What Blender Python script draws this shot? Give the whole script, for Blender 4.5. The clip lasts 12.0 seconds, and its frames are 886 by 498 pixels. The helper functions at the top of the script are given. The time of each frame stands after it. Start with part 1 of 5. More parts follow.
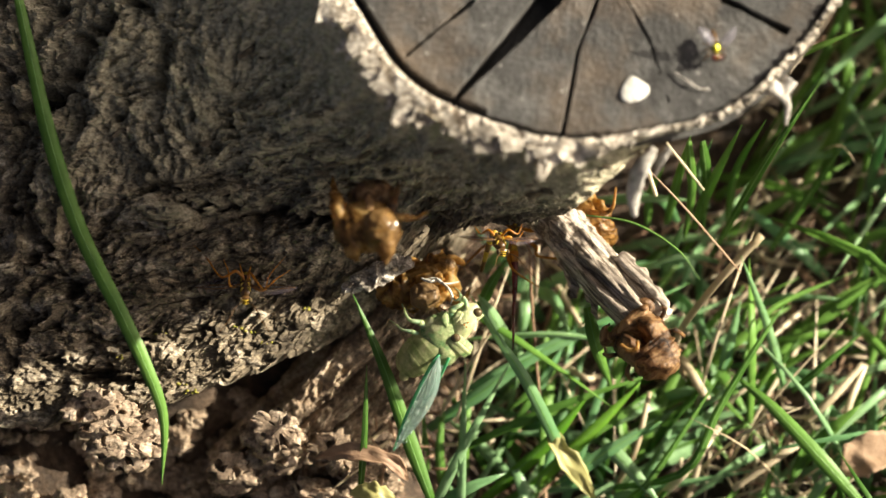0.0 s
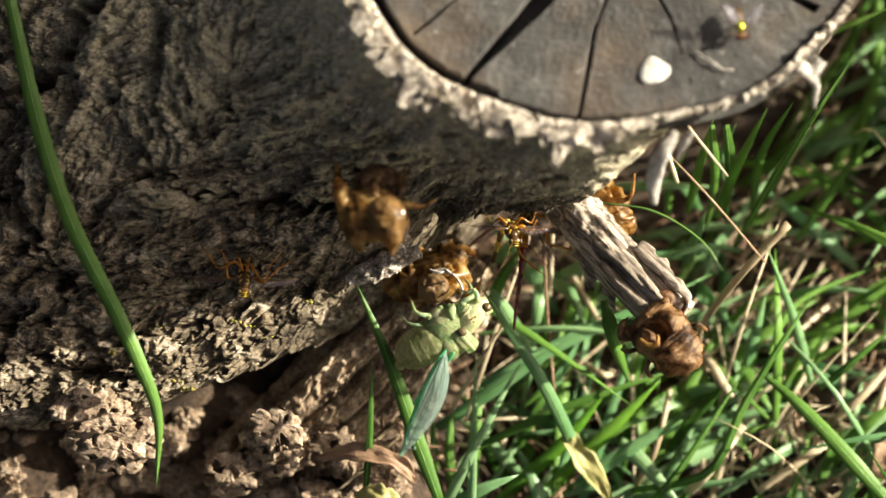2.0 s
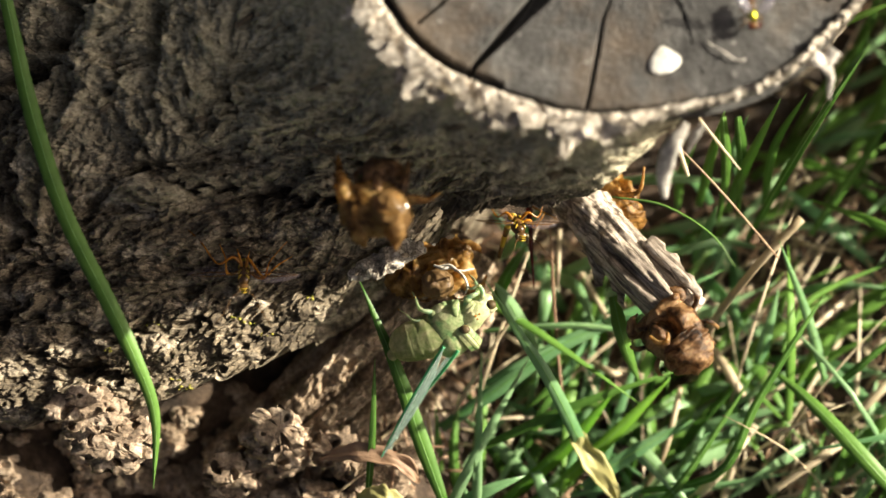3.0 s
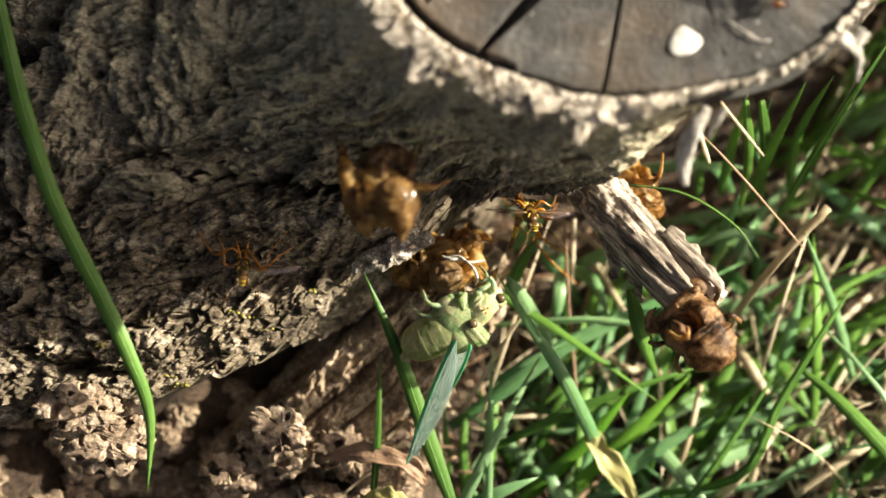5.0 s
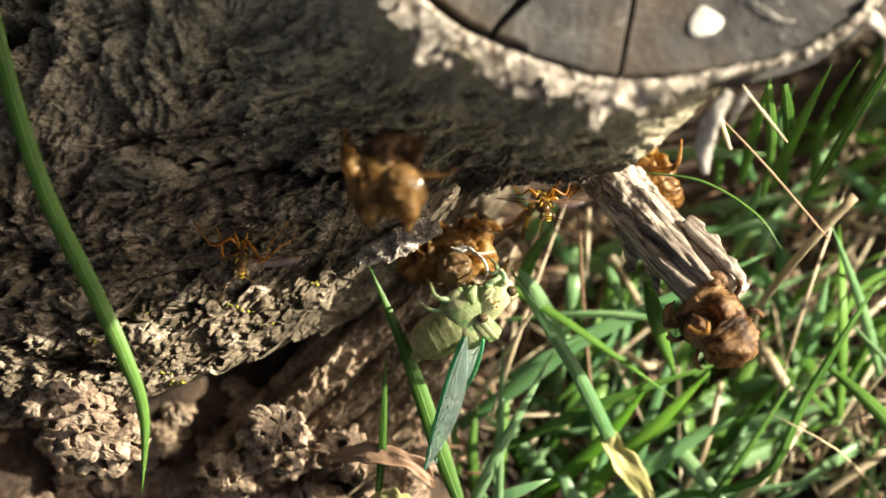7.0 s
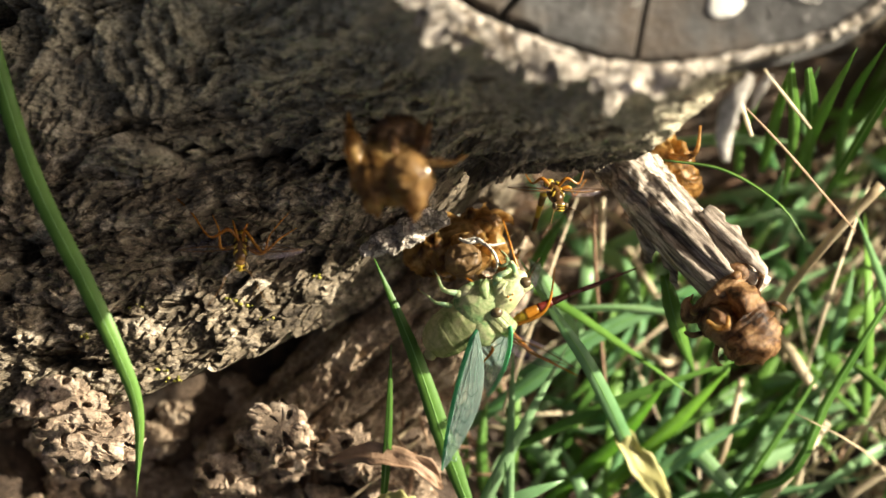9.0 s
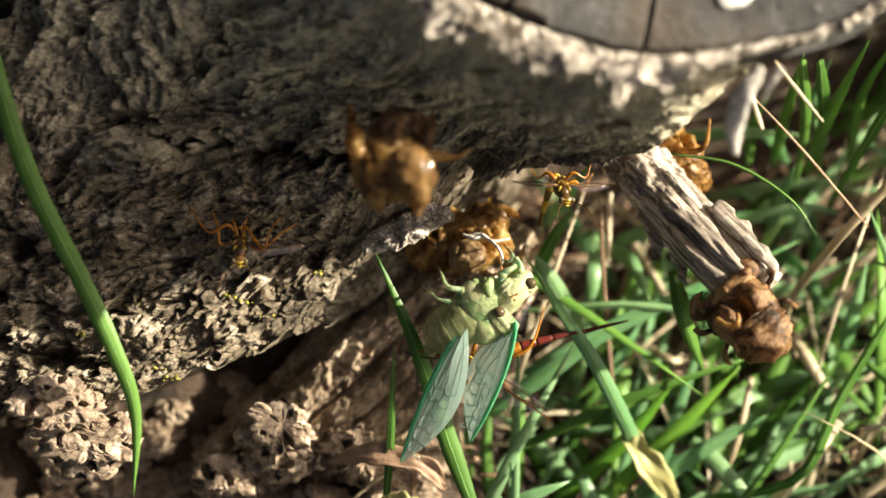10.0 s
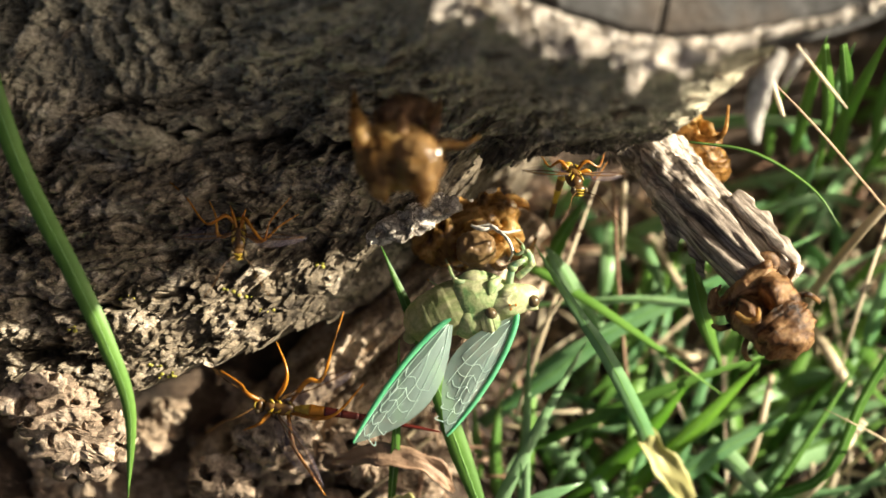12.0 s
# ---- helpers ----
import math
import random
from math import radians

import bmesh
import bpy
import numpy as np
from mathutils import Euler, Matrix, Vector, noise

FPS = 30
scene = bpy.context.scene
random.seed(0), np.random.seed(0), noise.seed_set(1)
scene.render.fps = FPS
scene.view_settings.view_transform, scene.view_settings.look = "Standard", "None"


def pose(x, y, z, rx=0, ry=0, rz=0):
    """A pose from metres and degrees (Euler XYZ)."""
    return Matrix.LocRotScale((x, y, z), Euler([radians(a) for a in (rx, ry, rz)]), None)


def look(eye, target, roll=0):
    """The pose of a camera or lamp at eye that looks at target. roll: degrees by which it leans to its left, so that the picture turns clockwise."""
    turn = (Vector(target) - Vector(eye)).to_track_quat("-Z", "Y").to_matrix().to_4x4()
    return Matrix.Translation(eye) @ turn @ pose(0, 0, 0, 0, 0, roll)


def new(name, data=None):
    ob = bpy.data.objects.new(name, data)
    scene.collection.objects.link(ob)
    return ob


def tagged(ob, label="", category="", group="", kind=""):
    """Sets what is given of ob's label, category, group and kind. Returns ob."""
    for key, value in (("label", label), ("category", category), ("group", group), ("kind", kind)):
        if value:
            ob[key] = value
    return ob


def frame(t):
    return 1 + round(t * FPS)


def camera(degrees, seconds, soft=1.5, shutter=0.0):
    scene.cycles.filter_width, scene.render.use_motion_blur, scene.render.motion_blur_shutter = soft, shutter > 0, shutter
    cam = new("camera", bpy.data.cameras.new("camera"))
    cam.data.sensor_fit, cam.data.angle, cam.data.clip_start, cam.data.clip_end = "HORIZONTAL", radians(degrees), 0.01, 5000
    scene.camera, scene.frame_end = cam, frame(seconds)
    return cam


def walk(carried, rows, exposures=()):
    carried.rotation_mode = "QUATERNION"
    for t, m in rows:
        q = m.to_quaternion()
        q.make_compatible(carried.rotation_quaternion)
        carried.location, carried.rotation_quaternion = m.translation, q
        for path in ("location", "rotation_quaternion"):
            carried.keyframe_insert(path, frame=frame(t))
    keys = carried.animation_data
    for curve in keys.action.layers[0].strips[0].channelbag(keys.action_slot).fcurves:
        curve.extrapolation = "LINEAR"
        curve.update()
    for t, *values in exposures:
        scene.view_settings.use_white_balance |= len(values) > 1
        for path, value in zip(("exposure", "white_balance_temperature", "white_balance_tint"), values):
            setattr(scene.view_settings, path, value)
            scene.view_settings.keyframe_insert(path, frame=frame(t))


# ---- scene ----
# ---- camera ----
cam = camera(7.0, 12.0)
walk(cam, [
    (0, look((0.00000, -0.50469, 1.80507), (0.00000, 0.00000, 0.04500), 0.000)),
    (1, look((-0.00003, -0.49134, 1.75837), (-0.00117, -0.00123, 0.04465), -0.129)),
    (2, look((-0.00012, -0.47873, 1.71407), (-0.00229, -0.00241, 0.04431), -0.251)),
    (3, look((-0.00025, -0.46682, 1.67198), (-0.00335, -0.00352, 0.04399), -0.368)),
    (4, look((-0.00043, -0.45554, 1.63195), (-0.00435, -0.00458, 0.04369), -0.480)),
    (5, look((-0.00064, -0.44484, 1.59382), (-0.00531, -0.00558, 0.04340), -0.587)),
    (6, look((-0.00087, -0.43469, 1.55747), (-0.00622, -0.00654, 0.04312), -0.689)),
    (7, look((-0.00114, -0.42504, 1.52278), (-0.00709, -0.00746, 0.04286), -0.787)),
    (8, look((-0.00142, -0.41585, 1.48962), (-0.00793, -0.00833, 0.04261), -0.881)),
    (9, look((-0.00172, -0.40710, 1.45791), (-0.00872, -0.00917, 0.04237), -0.971)),
    (10, look((-0.00203, -0.39875, 1.42755), (-0.00948, -0.00997, 0.04214), -1.057)),
    (11, look((-0.00236, -0.39078, 1.39845), (-0.01021, -0.01074, 0.04192), -1.141)),
    (12, look((-0.00269, -0.38315, 1.37054), (-0.01091, -0.01147, 0.04171), -1.221)),
], [(0, 1.37, 7000, 6), (12, 1.47, 7000, 6)])
cam.data.dof.use_dof = True
cam.data.dof.aperture_fstop = 6.5

# ---- world, sun, exposure ----
SUN_WAY = Vector((0.85, 0.215, 0.37)).normalized()
world = bpy.data.worlds.new("sky")
scene.world = world
world.use_nodes = True
wn = world.node_tree.nodes
sky = wn.new("ShaderNodeTexSky")
sky.sky_type = "NISHITA"
sky.sun_disc = False
sky.sun_elevation = math.asin(SUN_WAY.z)
sky.air_density, sky.dust_density, sky.ozone_density = 0.2, 6.0, 0.0
sky.sun_rotation = math.atan2(SUN_WAY.x, SUN_WAY.y)
world.node_tree.links.new(sky.outputs[0], wn["Background"].inputs[0])
wn["Background"].inputs[1].default_value = 0.055
sun_data = bpy.data.lights.new("sun", "SUN")
sun_data.energy, sun_data.angle, sun_data.color = 5.0, radians(0.6), (1.0, 0.93, 0.82)
sun = new("sun", sun_data)
sun.matrix_world = look(SUN_WAY * 5, (0, 0, 0))

MM = 0.001
RIGHT, UPV, TOWARD = Vector((1, 0, 0)), Vector((0, 0.96126, 0.27564)), Vector((0, -0.27564, 0.96126))


def facing(u, w, k):
    """A place in millimetres: u to the right, w up the slope that faces the light, k out of it."""
    return tuple(u * RIGHT + w * UPV + k * TOWARD + Vector((0, 0, 45)))


# ---- helpers of this scene ----
ORIGIN = {}


def thing(name, base, label, category, group=""):
    """An empty at the foot of a thing; its parts are given in millimetres of the world."""
    ob = tagged(new(name), label, category, group)
    ob.location = Vector(base) * MM
    ORIGIN[ob.name] = np.array(base, float)
    return ob


def part(name, geo, material, parent=None, label="", smooth=True):
    """One mesh object from (verts, faces) in millimetres of the world, under a thing or a part."""
    verts, faces = geo
    verts = np.asarray(verts, float)
    root = ORIGIN[parent.name] if parent else verts[0].copy()
    me = bpy.data.meshes.new(name)
    me.from_pydata(((verts - root) * MM).tolist(), [], [list(map(int, f)) for f in faces])
    me.update()
    if smooth:
        me.polygons.foreach_set("use_smooth", [True] * len(me.polygons))
    me.materials.append(material)
    ob = new(name, me)
    if parent:
        ob.parent = parent
    else:
        ob.location = Vector(root) * MM
    ORIGIN[ob.name] = root
    if label:
        tagged(ob, label)
    return ob


def lone(name, geo, material, label, category, group="", kind="", smooth=True):
    return tagged(part(name, geo, material, None, "", smooth), label, category, group, kind)


def join(*geos):
    verts, faces, n = [], [], 0
    for v, f in geos:
        v = np.asarray(v, float)
        verts.append(v)
        faces += [[i + n for i in q] for q in f]
        n += len(v)
    return np.concatenate(verts), faces


def spline(points, n):
    """n points on a Catmull-Rom curve through the given ones."""
    p = np.asarray(points, float)
    p = np.concatenate([[2 * p[0] - p[1]], p, [2 * p[-1] - p[-2]]])
    out = []
    for u in np.linspace(0, len(p) - 3 - 1e-9, n):
        k, f = int(u), u - int(u)
        a, b, c, d = p[k], p[k + 1], p[k + 2], p[k + 3]
        out.append(0.5 * (2 * b + (c - a) * f + (2 * a - 5 * b + 4 * c - d) * f ** 2 + (3 * b - a - 3 * c + d) * f ** 3))
    return np.array(out)


def tube(points, radii, seg=8, n=None, rough=0.0, flat=1.0, freq=0.3, side=(0, 0, 1)):
    """A closed, tapered tube along a curve. flat squeezes it along side."""
    n = n or 3 * len(points)
    c = spline(points, n)
    r = np.interp(np.linspace(0, 1, n), np.linspace(0, 1, len(radii)), radii)
    verts, faces = [], []
    tang = np.gradient(c, axis=0)
    tang /= np.linalg.norm(tang, axis=1)[:, None] + 1e-9
    for k in range(n):
        a = np.cross(tang[k], side)
        if np.linalg.norm(a) < 1e-3:
            a = np.cross(tang[k], (0, 1, 0.1))
        a /= np.linalg.norm(a)
        b = np.cross(a, tang[k])
        for j in range(seg):
            w = 2 * math.pi * j / seg
            d = math.cos(w) * a + math.sin(w) * b * flat
            p = c[k] + r[k] * d
            if rough:
                p = p + d * rough * noise.noise(Vector(p * freq))
            verts.append(p)
    for k in range(n - 1):
        for j in range(seg):
            i, i2 = k * seg + j, k * seg + (j + 1) % seg
            faces.append((i, i2, i2 + seg, i + seg))
    verts += [c[0], c[-1]]
    m = n * seg
    for j in range(seg):
        faces.append((m, (j + 1) % seg, j))
        faces.append((m + 1, m - seg + j, m - seg + (j + 1) % seg))
    return np.array(verts), faces


def ball(centre, radii, turn=None, seg=16, rings=10, rough=0.0, freq=0.3, shape=None):
    """A closed rounded body; shape(x, y, z) may bend its unit points."""
    verts, faces = [], []
    for k in range(rings + 1):
        a = math.pi * k / rings
        for j in range(seg):
            w = 2 * math.pi * j / seg
            v = np.array([math.sin(a) * math.cos(w), math.sin(a) * math.sin(w), math.cos(a)])
            if shape:
                v = np.array(shape(*v))
            verts.append(v * radii)
    for k in range(rings):
        for j in range(seg):
            i, i2 = k * seg + j, k * seg + (j + 1) % seg
            faces.append((i, i + seg, i2 + seg, i2))
    v = np.array(verts)
    if turn is not None:
        v = v @ np.array(turn.to_3x3()).T
    if rough:
        for i in range(len(v)):
            v[i] *= 1 + rough * noise.noise(Vector((v[i] + centre) * freq))
    return v + np.asarray(centre, float), faces


def blade(points, width, fold=0.25, thick=0.25, n=14, face=(0.1, -0.3, 1.0), twist=0.0, taper=1.0, power=3.0):
    """A grass leaf: a folded strip with a midrib and a pointed tip, of real thickness."""
    c = spline(points, n)
    tang = np.gradient(c, axis=0)
    tang /= np.linalg.norm(tang, axis=1)[:, None] + 1e-9
    verts, faces = [], []
    for k in range(n):
        u = k / (n - 1)
        w = width * 0.5 * min(1.0, 0.55 + 1.6 * u) * max(0.03, 1 - u ** power * taper)
        a = np.cross(tang[k], face)
        a /= np.linalg.norm(a) + 1e-9
        b = np.cross(a, tang[k])
        g = twist * u
        a, b = a * math.cos(g) + b * math.sin(g), b * math.cos(g) - a * math.sin(g)
        dip = -fold * w * b
        h = b * thick * 0.5
        verts += [c[k] - w * a + h, c[k] + dip + h, c[k] + w * a + h, c[k] + w * a - h, c[k] + dip - h, c[k] - w * a - h]
    for k in range(n - 1):
        for j in range(6):
            i, i2 = k * 6 + j, k * 6 + (j + 1) % 6
            faces.append((i, i2, i2 + 6, i + 6))
    e = (n - 1) * 6
    faces += [(5, 4, 3, 2, 1, 0), (e, e + 1, e + 2, e + 3, e + 4, e + 5)]
    return np.array(verts), faces


def n3(p, f):
    return noise.noise(Vector(p) * f)


def plates(g, lift, tilt, gap, width):
    """Broken plates: each cell at its own height and slant, with a gap round it."""
    dist, pts = noise.voronoi(g)
    c = pts[0]
    h = noise.noise(c * 7.31 + Vector((3.1, 1.7, 9.2)))
    o = g - c
    slant = o.x * noise.noise(c * 5.1) + o.y * noise.noise(c * 6.3 + Vector((4, 4, 4)))
    return lift * h * 2 + tilt * slant * 2 - gap * max(0.0, 1 - (dist[1] - dist[0]) / width)


def crumpled(geo, amp=0.35, freq=0.5):
    """The same skin crumpled like paper: facets that meet in sharp folds."""
    v, f = geo
    v = np.asarray(v, float)
    c = v.mean(0)
    out = []
    for p in v:
        q = Vector(p)
        d = p - c
        d = d / (np.linalg.norm(d) + 1e-6)
        w = q + noise.noise_vector(q * 0.35) * 1.0
        one, two = noise.voronoi(w * freq * 0.8)[0], noise.voronoi(w * freq * 2.0 + Vector((5, 1, 9)))[0]
        dent = -0.9 * (one[0] - 0.45) - 0.4 * (two[0] - 0.45)
        out.append(p + np.array(noise.noise_vector(q * freq * 0.6)) * amp * 0.6 - d * dent * amp * 1.9)
    return np.array(out), f


# ---- materials ----
def shader(name, rough=0.8, **inputs):
    m = bpy.data.materials.new(name)
    m.use_nodes = True
    b = m.node_tree.nodes["Principled BSDF"]
    b.inputs["Roughness"].default_value = rough
    for key, value in inputs.items():
        b.inputs[key.replace("_", " ")].default_value = value
    return m, m.node_tree.nodes, m.node_tree.links, b


def coords(nodes, links, scale=(1, 1, 1), turn=(0, 0, 0)):
    """The thing's own space, turned and then stretched."""
    tc, rot, mp = nodes.new("ShaderNodeTexCoord"), nodes.new("ShaderNodeMapping"), nodes.new("ShaderNodeMapping")
    links.new(tc.outputs["Object"], rot.inputs[0])
    links.new(rot.outputs[0], mp.inputs[0])
    rot.inputs["Rotation"].default_value = turn
    mp.inputs["Scale"].default_value = scale
    return mp.outputs[0]


def noise_node(nodes, links, vec, scale, detail=8, rough=0.6, distort=0.0):
    t = nodes.new("ShaderNodeTexNoise")
    links.new(vec, t.inputs["Vector"])
    t.inputs["Scale"].default_value, t.inputs["Detail"].default_value = scale, detail
    t.inputs["Roughness"].default_value, t.inputs["Distortion"].default_value = rough, distort
    return t.outputs[0]


def ramp(nodes, links, fac, stops):
    r = nodes.new("ShaderNodeValToRGB")
    links.new(fac, r.inputs[0])
    e = r.color_ramp.elements
    while len(e) < len(stops):
        e.new(0.5)
    for el, (pos, col) in zip(e, stops):
        el.position, el.color = pos, (*col, 1) if len(col) == 3 else col
    return r.outputs[0]


def mixc(nodes, links, fac, a, b, mode="MIX"):
    x = nodes.new("ShaderNodeMix")
    x.data_type, x.blend_type = "RGBA", mode
    for value, sock in ((fac, x.inputs[0]), (a, x.inputs[6]), (b, x.inputs[7])):
        if isinstance(value, (int, float)):
            sock.default_value = value
        elif isinstance(value, tuple):
            sock.default_value = (*value, 1)
        else:
            links.new(value, sock)
    return x.outputs[2]


def bump(nodes, links, bsdf, height, strength, dist):
    b = nodes.new("ShaderNodeBump")
    links.new(height, b.inputs["Height"])
    b.inputs["Strength"].default_value, b.inputs["Distance"].default_value = strength, dist
    links.new(b.outputs[0], bsdf.inputs["Normal"])


def grainy(name, dark, mid, light, scale, rough=0.85, stretch=(1, 1, 1), turn=(0, 0, 0), relief=0.0006, fleck=None, strength=0.8, cracks=0, joint=0.25, top_lift=None, contrast=1.0):
    """A dull natural surface with grain at three scales."""
    m, n, l, b = shader(name, rough)
    v = coords(n, l, stretch, turn)
    big = noise_node(n, l, v, scale, 6, 0.6, 0.6)
    fine = noise_node(n, l, v, scale * 6, 8, 0.7, 0.3)
    finest = noise_node(n, l, v, scale * 26, 4, 0.6)
    col = ramp(n, l, big, [(0.30, dark), (0.5, mid), (0.70, light)])
    low = 0.42 / contrast ** 1.3
    shade = ramp(n, l, fine, [(0.36, (low, low * 0.93, low * 0.86)), (0.60, (0.95 + 0.2 * contrast,) * 3)])
    col = mixc(n, l, 0.85, col, shade, "MULTIPLY")
    tone = noise_node(n, l, v, scale * 0.22, 3, 0.5)
    col = mixc(n, l, 0.8, col, ramp(n, l, tone, [(0.35, (0.68, 0.66, 0.62)), (0.65, (1.3, 1.3, 1.28))]), "MULTIPLY")
    speck = ramp(n, l, finest, [(0.38, (0.7 / contrast, 0.68 / contrast, 0.66 / contrast)), (0.62, (1.15, 1.15, 1.15))])
    col = mixc(n, l, 0.7, col, speck, "MULTIPLY")
    if cracks:
        warp = n.new("ShaderNodeVectorMath")
        warp.operation = "MULTIPLY_ADD"
        wn3 = n.new("ShaderNodeTexNoise")
        l.new(v, wn3.inputs["Vector"])
        wn3.inputs["Scale"].default_value = scale * 2
        l.new(wn3.outputs["Color"], warp.inputs[0])
        warp.inputs[1].default_value = (0.006, 0.006, 0.006)
        l.new(v, warp.inputs[2])
        vo = n.new("ShaderNodeTexVoronoi")
        vo.feature = "DISTANCE_TO_EDGE"
        vo.inputs["Scale"].default_value = cracks
        l.new(warp.outputs[0], vo.inputs["Vector"])
        split = ramp(n, l, vo.outputs["Distance"], [(0.02, (joint, joint * 0.9, joint * 0.82)), (0.14, (1, 1, 1))])
        col = mixc(n, l, 0.8, col, split, "MULTIPLY")
        vc = n.new("ShaderNodeTexVoronoi")
        vc.inputs["Scale"].default_value = cracks
        l.new(warp.outputs[0], vc.inputs["Vector"])
        sep = n.new("ShaderNodeSeparateColor")
        l.new(vc.outputs["Color"], sep.inputs[0])
        col = mixc(n, l, 0.8, col, ramp(n, l, sep.outputs[0], [(0.1, (0.6, 0.57, 0.54)), (0.9, (1.3, 1.3, 1.3))]), "MULTIPLY")
    # Height tint: the bark's pale olive plus extra brightness painted in as light.
    if top_lift:
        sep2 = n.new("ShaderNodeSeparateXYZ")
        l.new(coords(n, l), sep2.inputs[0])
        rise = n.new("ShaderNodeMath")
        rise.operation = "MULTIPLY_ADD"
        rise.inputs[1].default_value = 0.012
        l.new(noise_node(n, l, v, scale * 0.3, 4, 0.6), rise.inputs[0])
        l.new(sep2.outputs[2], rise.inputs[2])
        pale_fac = ramp(n, l, rise.outputs[0], [(0.046, (0, 0, 0)), (0.064, (0.75, 0.75, 0.75))])
        col = mixc(n, l, pale_fac, col, mixc(n, l, 0.75, top_lift, shade, "MULTIPLY"))
    if fleck:
        spot = noise_node(n, l, v, scale * 0.6, 3, 0.6)
        col = mixc(n, l, ramp(n, l, spot, [(0.60, (0, 0, 0)), (0.72, (0.7, 0.7, 0.7))]), col, fleck)
    l.new(col, b.inputs["Base Color"])
    h1, h2 = n.new("ShaderNodeMath"), n.new("ShaderNodeMath")
    h1.operation = h2.operation = "MULTIPLY_ADD"
    h1.inputs[1].default_value, h2.inputs[1].default_value = 0.6, 0.25
    l.new(fine, h1.inputs[0])
    l.new(big, h1.inputs[2])
    l.new(finest, h2.inputs[0])
    l.new(h1.outputs[0], h2.inputs[2])
    bump(n, l, b, h2.outputs[0], strength, relief)
    return m


def end_grain(name):
    """Grey weathered end grain: faint year rings, fine rays, stains and pale specks."""
    m, n, l, b = shader(name, 0.7)
    tc, sep, comb = n.new("ShaderNodeTexCoord"), n.new("ShaderNodeSeparateXYZ"), n.new("ShaderNodeCombineXYZ")
    l.new(tc.outputs["Object"], sep.inputs[0])
    ang, ln = n.new("ShaderNodeMath"), n.new("ShaderNodeVectorMath")
    ang.operation, ln.operation = "ARCTAN2", "LENGTH"
    l.new(sep.outputs[1], ang.inputs[0])
    l.new(sep.outputs[0], ang.inputs[1])
    l.new(tc.outputs["Object"], ln.inputs[0])
    l.new(ang.outputs[0], comb.inputs[0])
    l.new(ln.outputs["Value"], comb.inputs[1])
    mp = n.new("ShaderNodeMapping")
    l.new(comb.outputs[0], mp.inputs[0])
    mp.inputs["Scale"].default_value = (1, 14, 1)
    rays = noise_node(n, l, mp.outputs[0], 26, 6, 0.65)
    mp2 = n.new("ShaderNodeMapping")
    l.new(comb.outputs[0], mp2.inputs[0])
    mp2.inputs["Scale"].default_value = (0.6, 420, 1)
    rings = noise_node(n, l, mp2.outputs[0], 1.0, 4, 0.6, 0.3)
    blot = noise_node(n, l, tc.outputs["Object"], 55, 6, 0.65, 0.5)
    pale_fac = noise_node(n, l, tc.outputs["Object"], 420, 4, 0.6)
    rust = noise_node(n, l, tc.outputs["Object"], 38, 4, 0.6)
    col = ramp(n, l, blot, [(0.3, (0.03, 0.029, 0.028)), (0.5, (0.06, 0.058, 0.055)), (0.72, (0.12, 0.116, 0.11))])
    col = mixc(n, l, 0.9, col, ramp(n, l, rays, [(0.32, (0.5, 0.48, 0.45)), (0.66, (1.35, 1.35, 1.35))]), "MULTIPLY")
    col = mixc(n, l, 0.4, col, ramp(n, l, rings, [(0.35, (0.7, 0.69, 0.68)), (0.62, (1.15, 1.15, 1.15))]), "MULTIPLY")
    col = mixc(n, l, ramp(n, l, rust, [(0.47, (0, 0, 0)), (0.70, (0.6, 0.6, 0.6))]), col, (0.15, 0.098, 0.055))
    col = mixc(n, l, ramp(n, l, pale_fac, [(0.66, (0, 0, 0)), (0.74, (0.6, 0.6, 0.6))]), col, (0.42, 0.40, 0.37))
    l.new(col, b.inputs["Base Color"])
    h = n.new("ShaderNodeMath")
    h.operation = "ADD"
    l.new(rays, h.inputs[0])
    l.new(pale_fac, h.inputs[1])
    bump(n, l, b, h.outputs[0], 0.6, 0.0003)
    return m


def leafy(name, a, b_col, glow=0.35, rough=0.4, scale=60, relief=0.0003):
    """A leaf that lets light through."""
    m, n, l, b = shader(name, rough)
    oi = n.new("ShaderNodeObjectInfo")
    geo = n.new("ShaderNodeNewGeometry")
    add = n.new("ShaderNodeMath")
    add.operation = "ADD"
    l.new(oi.outputs["Random"], add.inputs[0])
    l.new(geo.outputs["Random Per Island"], add.inputs[1])
    fr = n.new("ShaderNodeMath")
    fr.operation = "FRACT"
    l.new(add.outputs[0], fr.inputs[0])
    v = coords(n, l)
    f = noise_node(n, l, v, scale, 5, 0.6)
    half = n.new("ShaderNodeMath")
    half.operation = "MULTIPLY_ADD"
    l.new(fr.outputs[0], half.inputs[0])
    half.inputs[1].default_value = 0.6
    l.new(f, half.inputs[2])
    col = ramp(n, l, half.outputs[0], [(0.35, a), (1.0, b_col)])
    l.new(col, b.inputs["Base Color"])
    tr = n.new("ShaderNodeBsdfTranslucent")
    l.new(col, tr.inputs[0])
    mx = n.new("ShaderNodeMixShader")
    mx.inputs[0].default_value = glow
    l.new(b.outputs[0], mx.inputs[1])
    l.new(tr.outputs[0], mx.inputs[2])
    l.new(mx.outputs[0], n["Material Output"].inputs[0])
    bump(n, l, b, f, 0.3 if relief < 0.0005 else 0.9, relief)
    return m


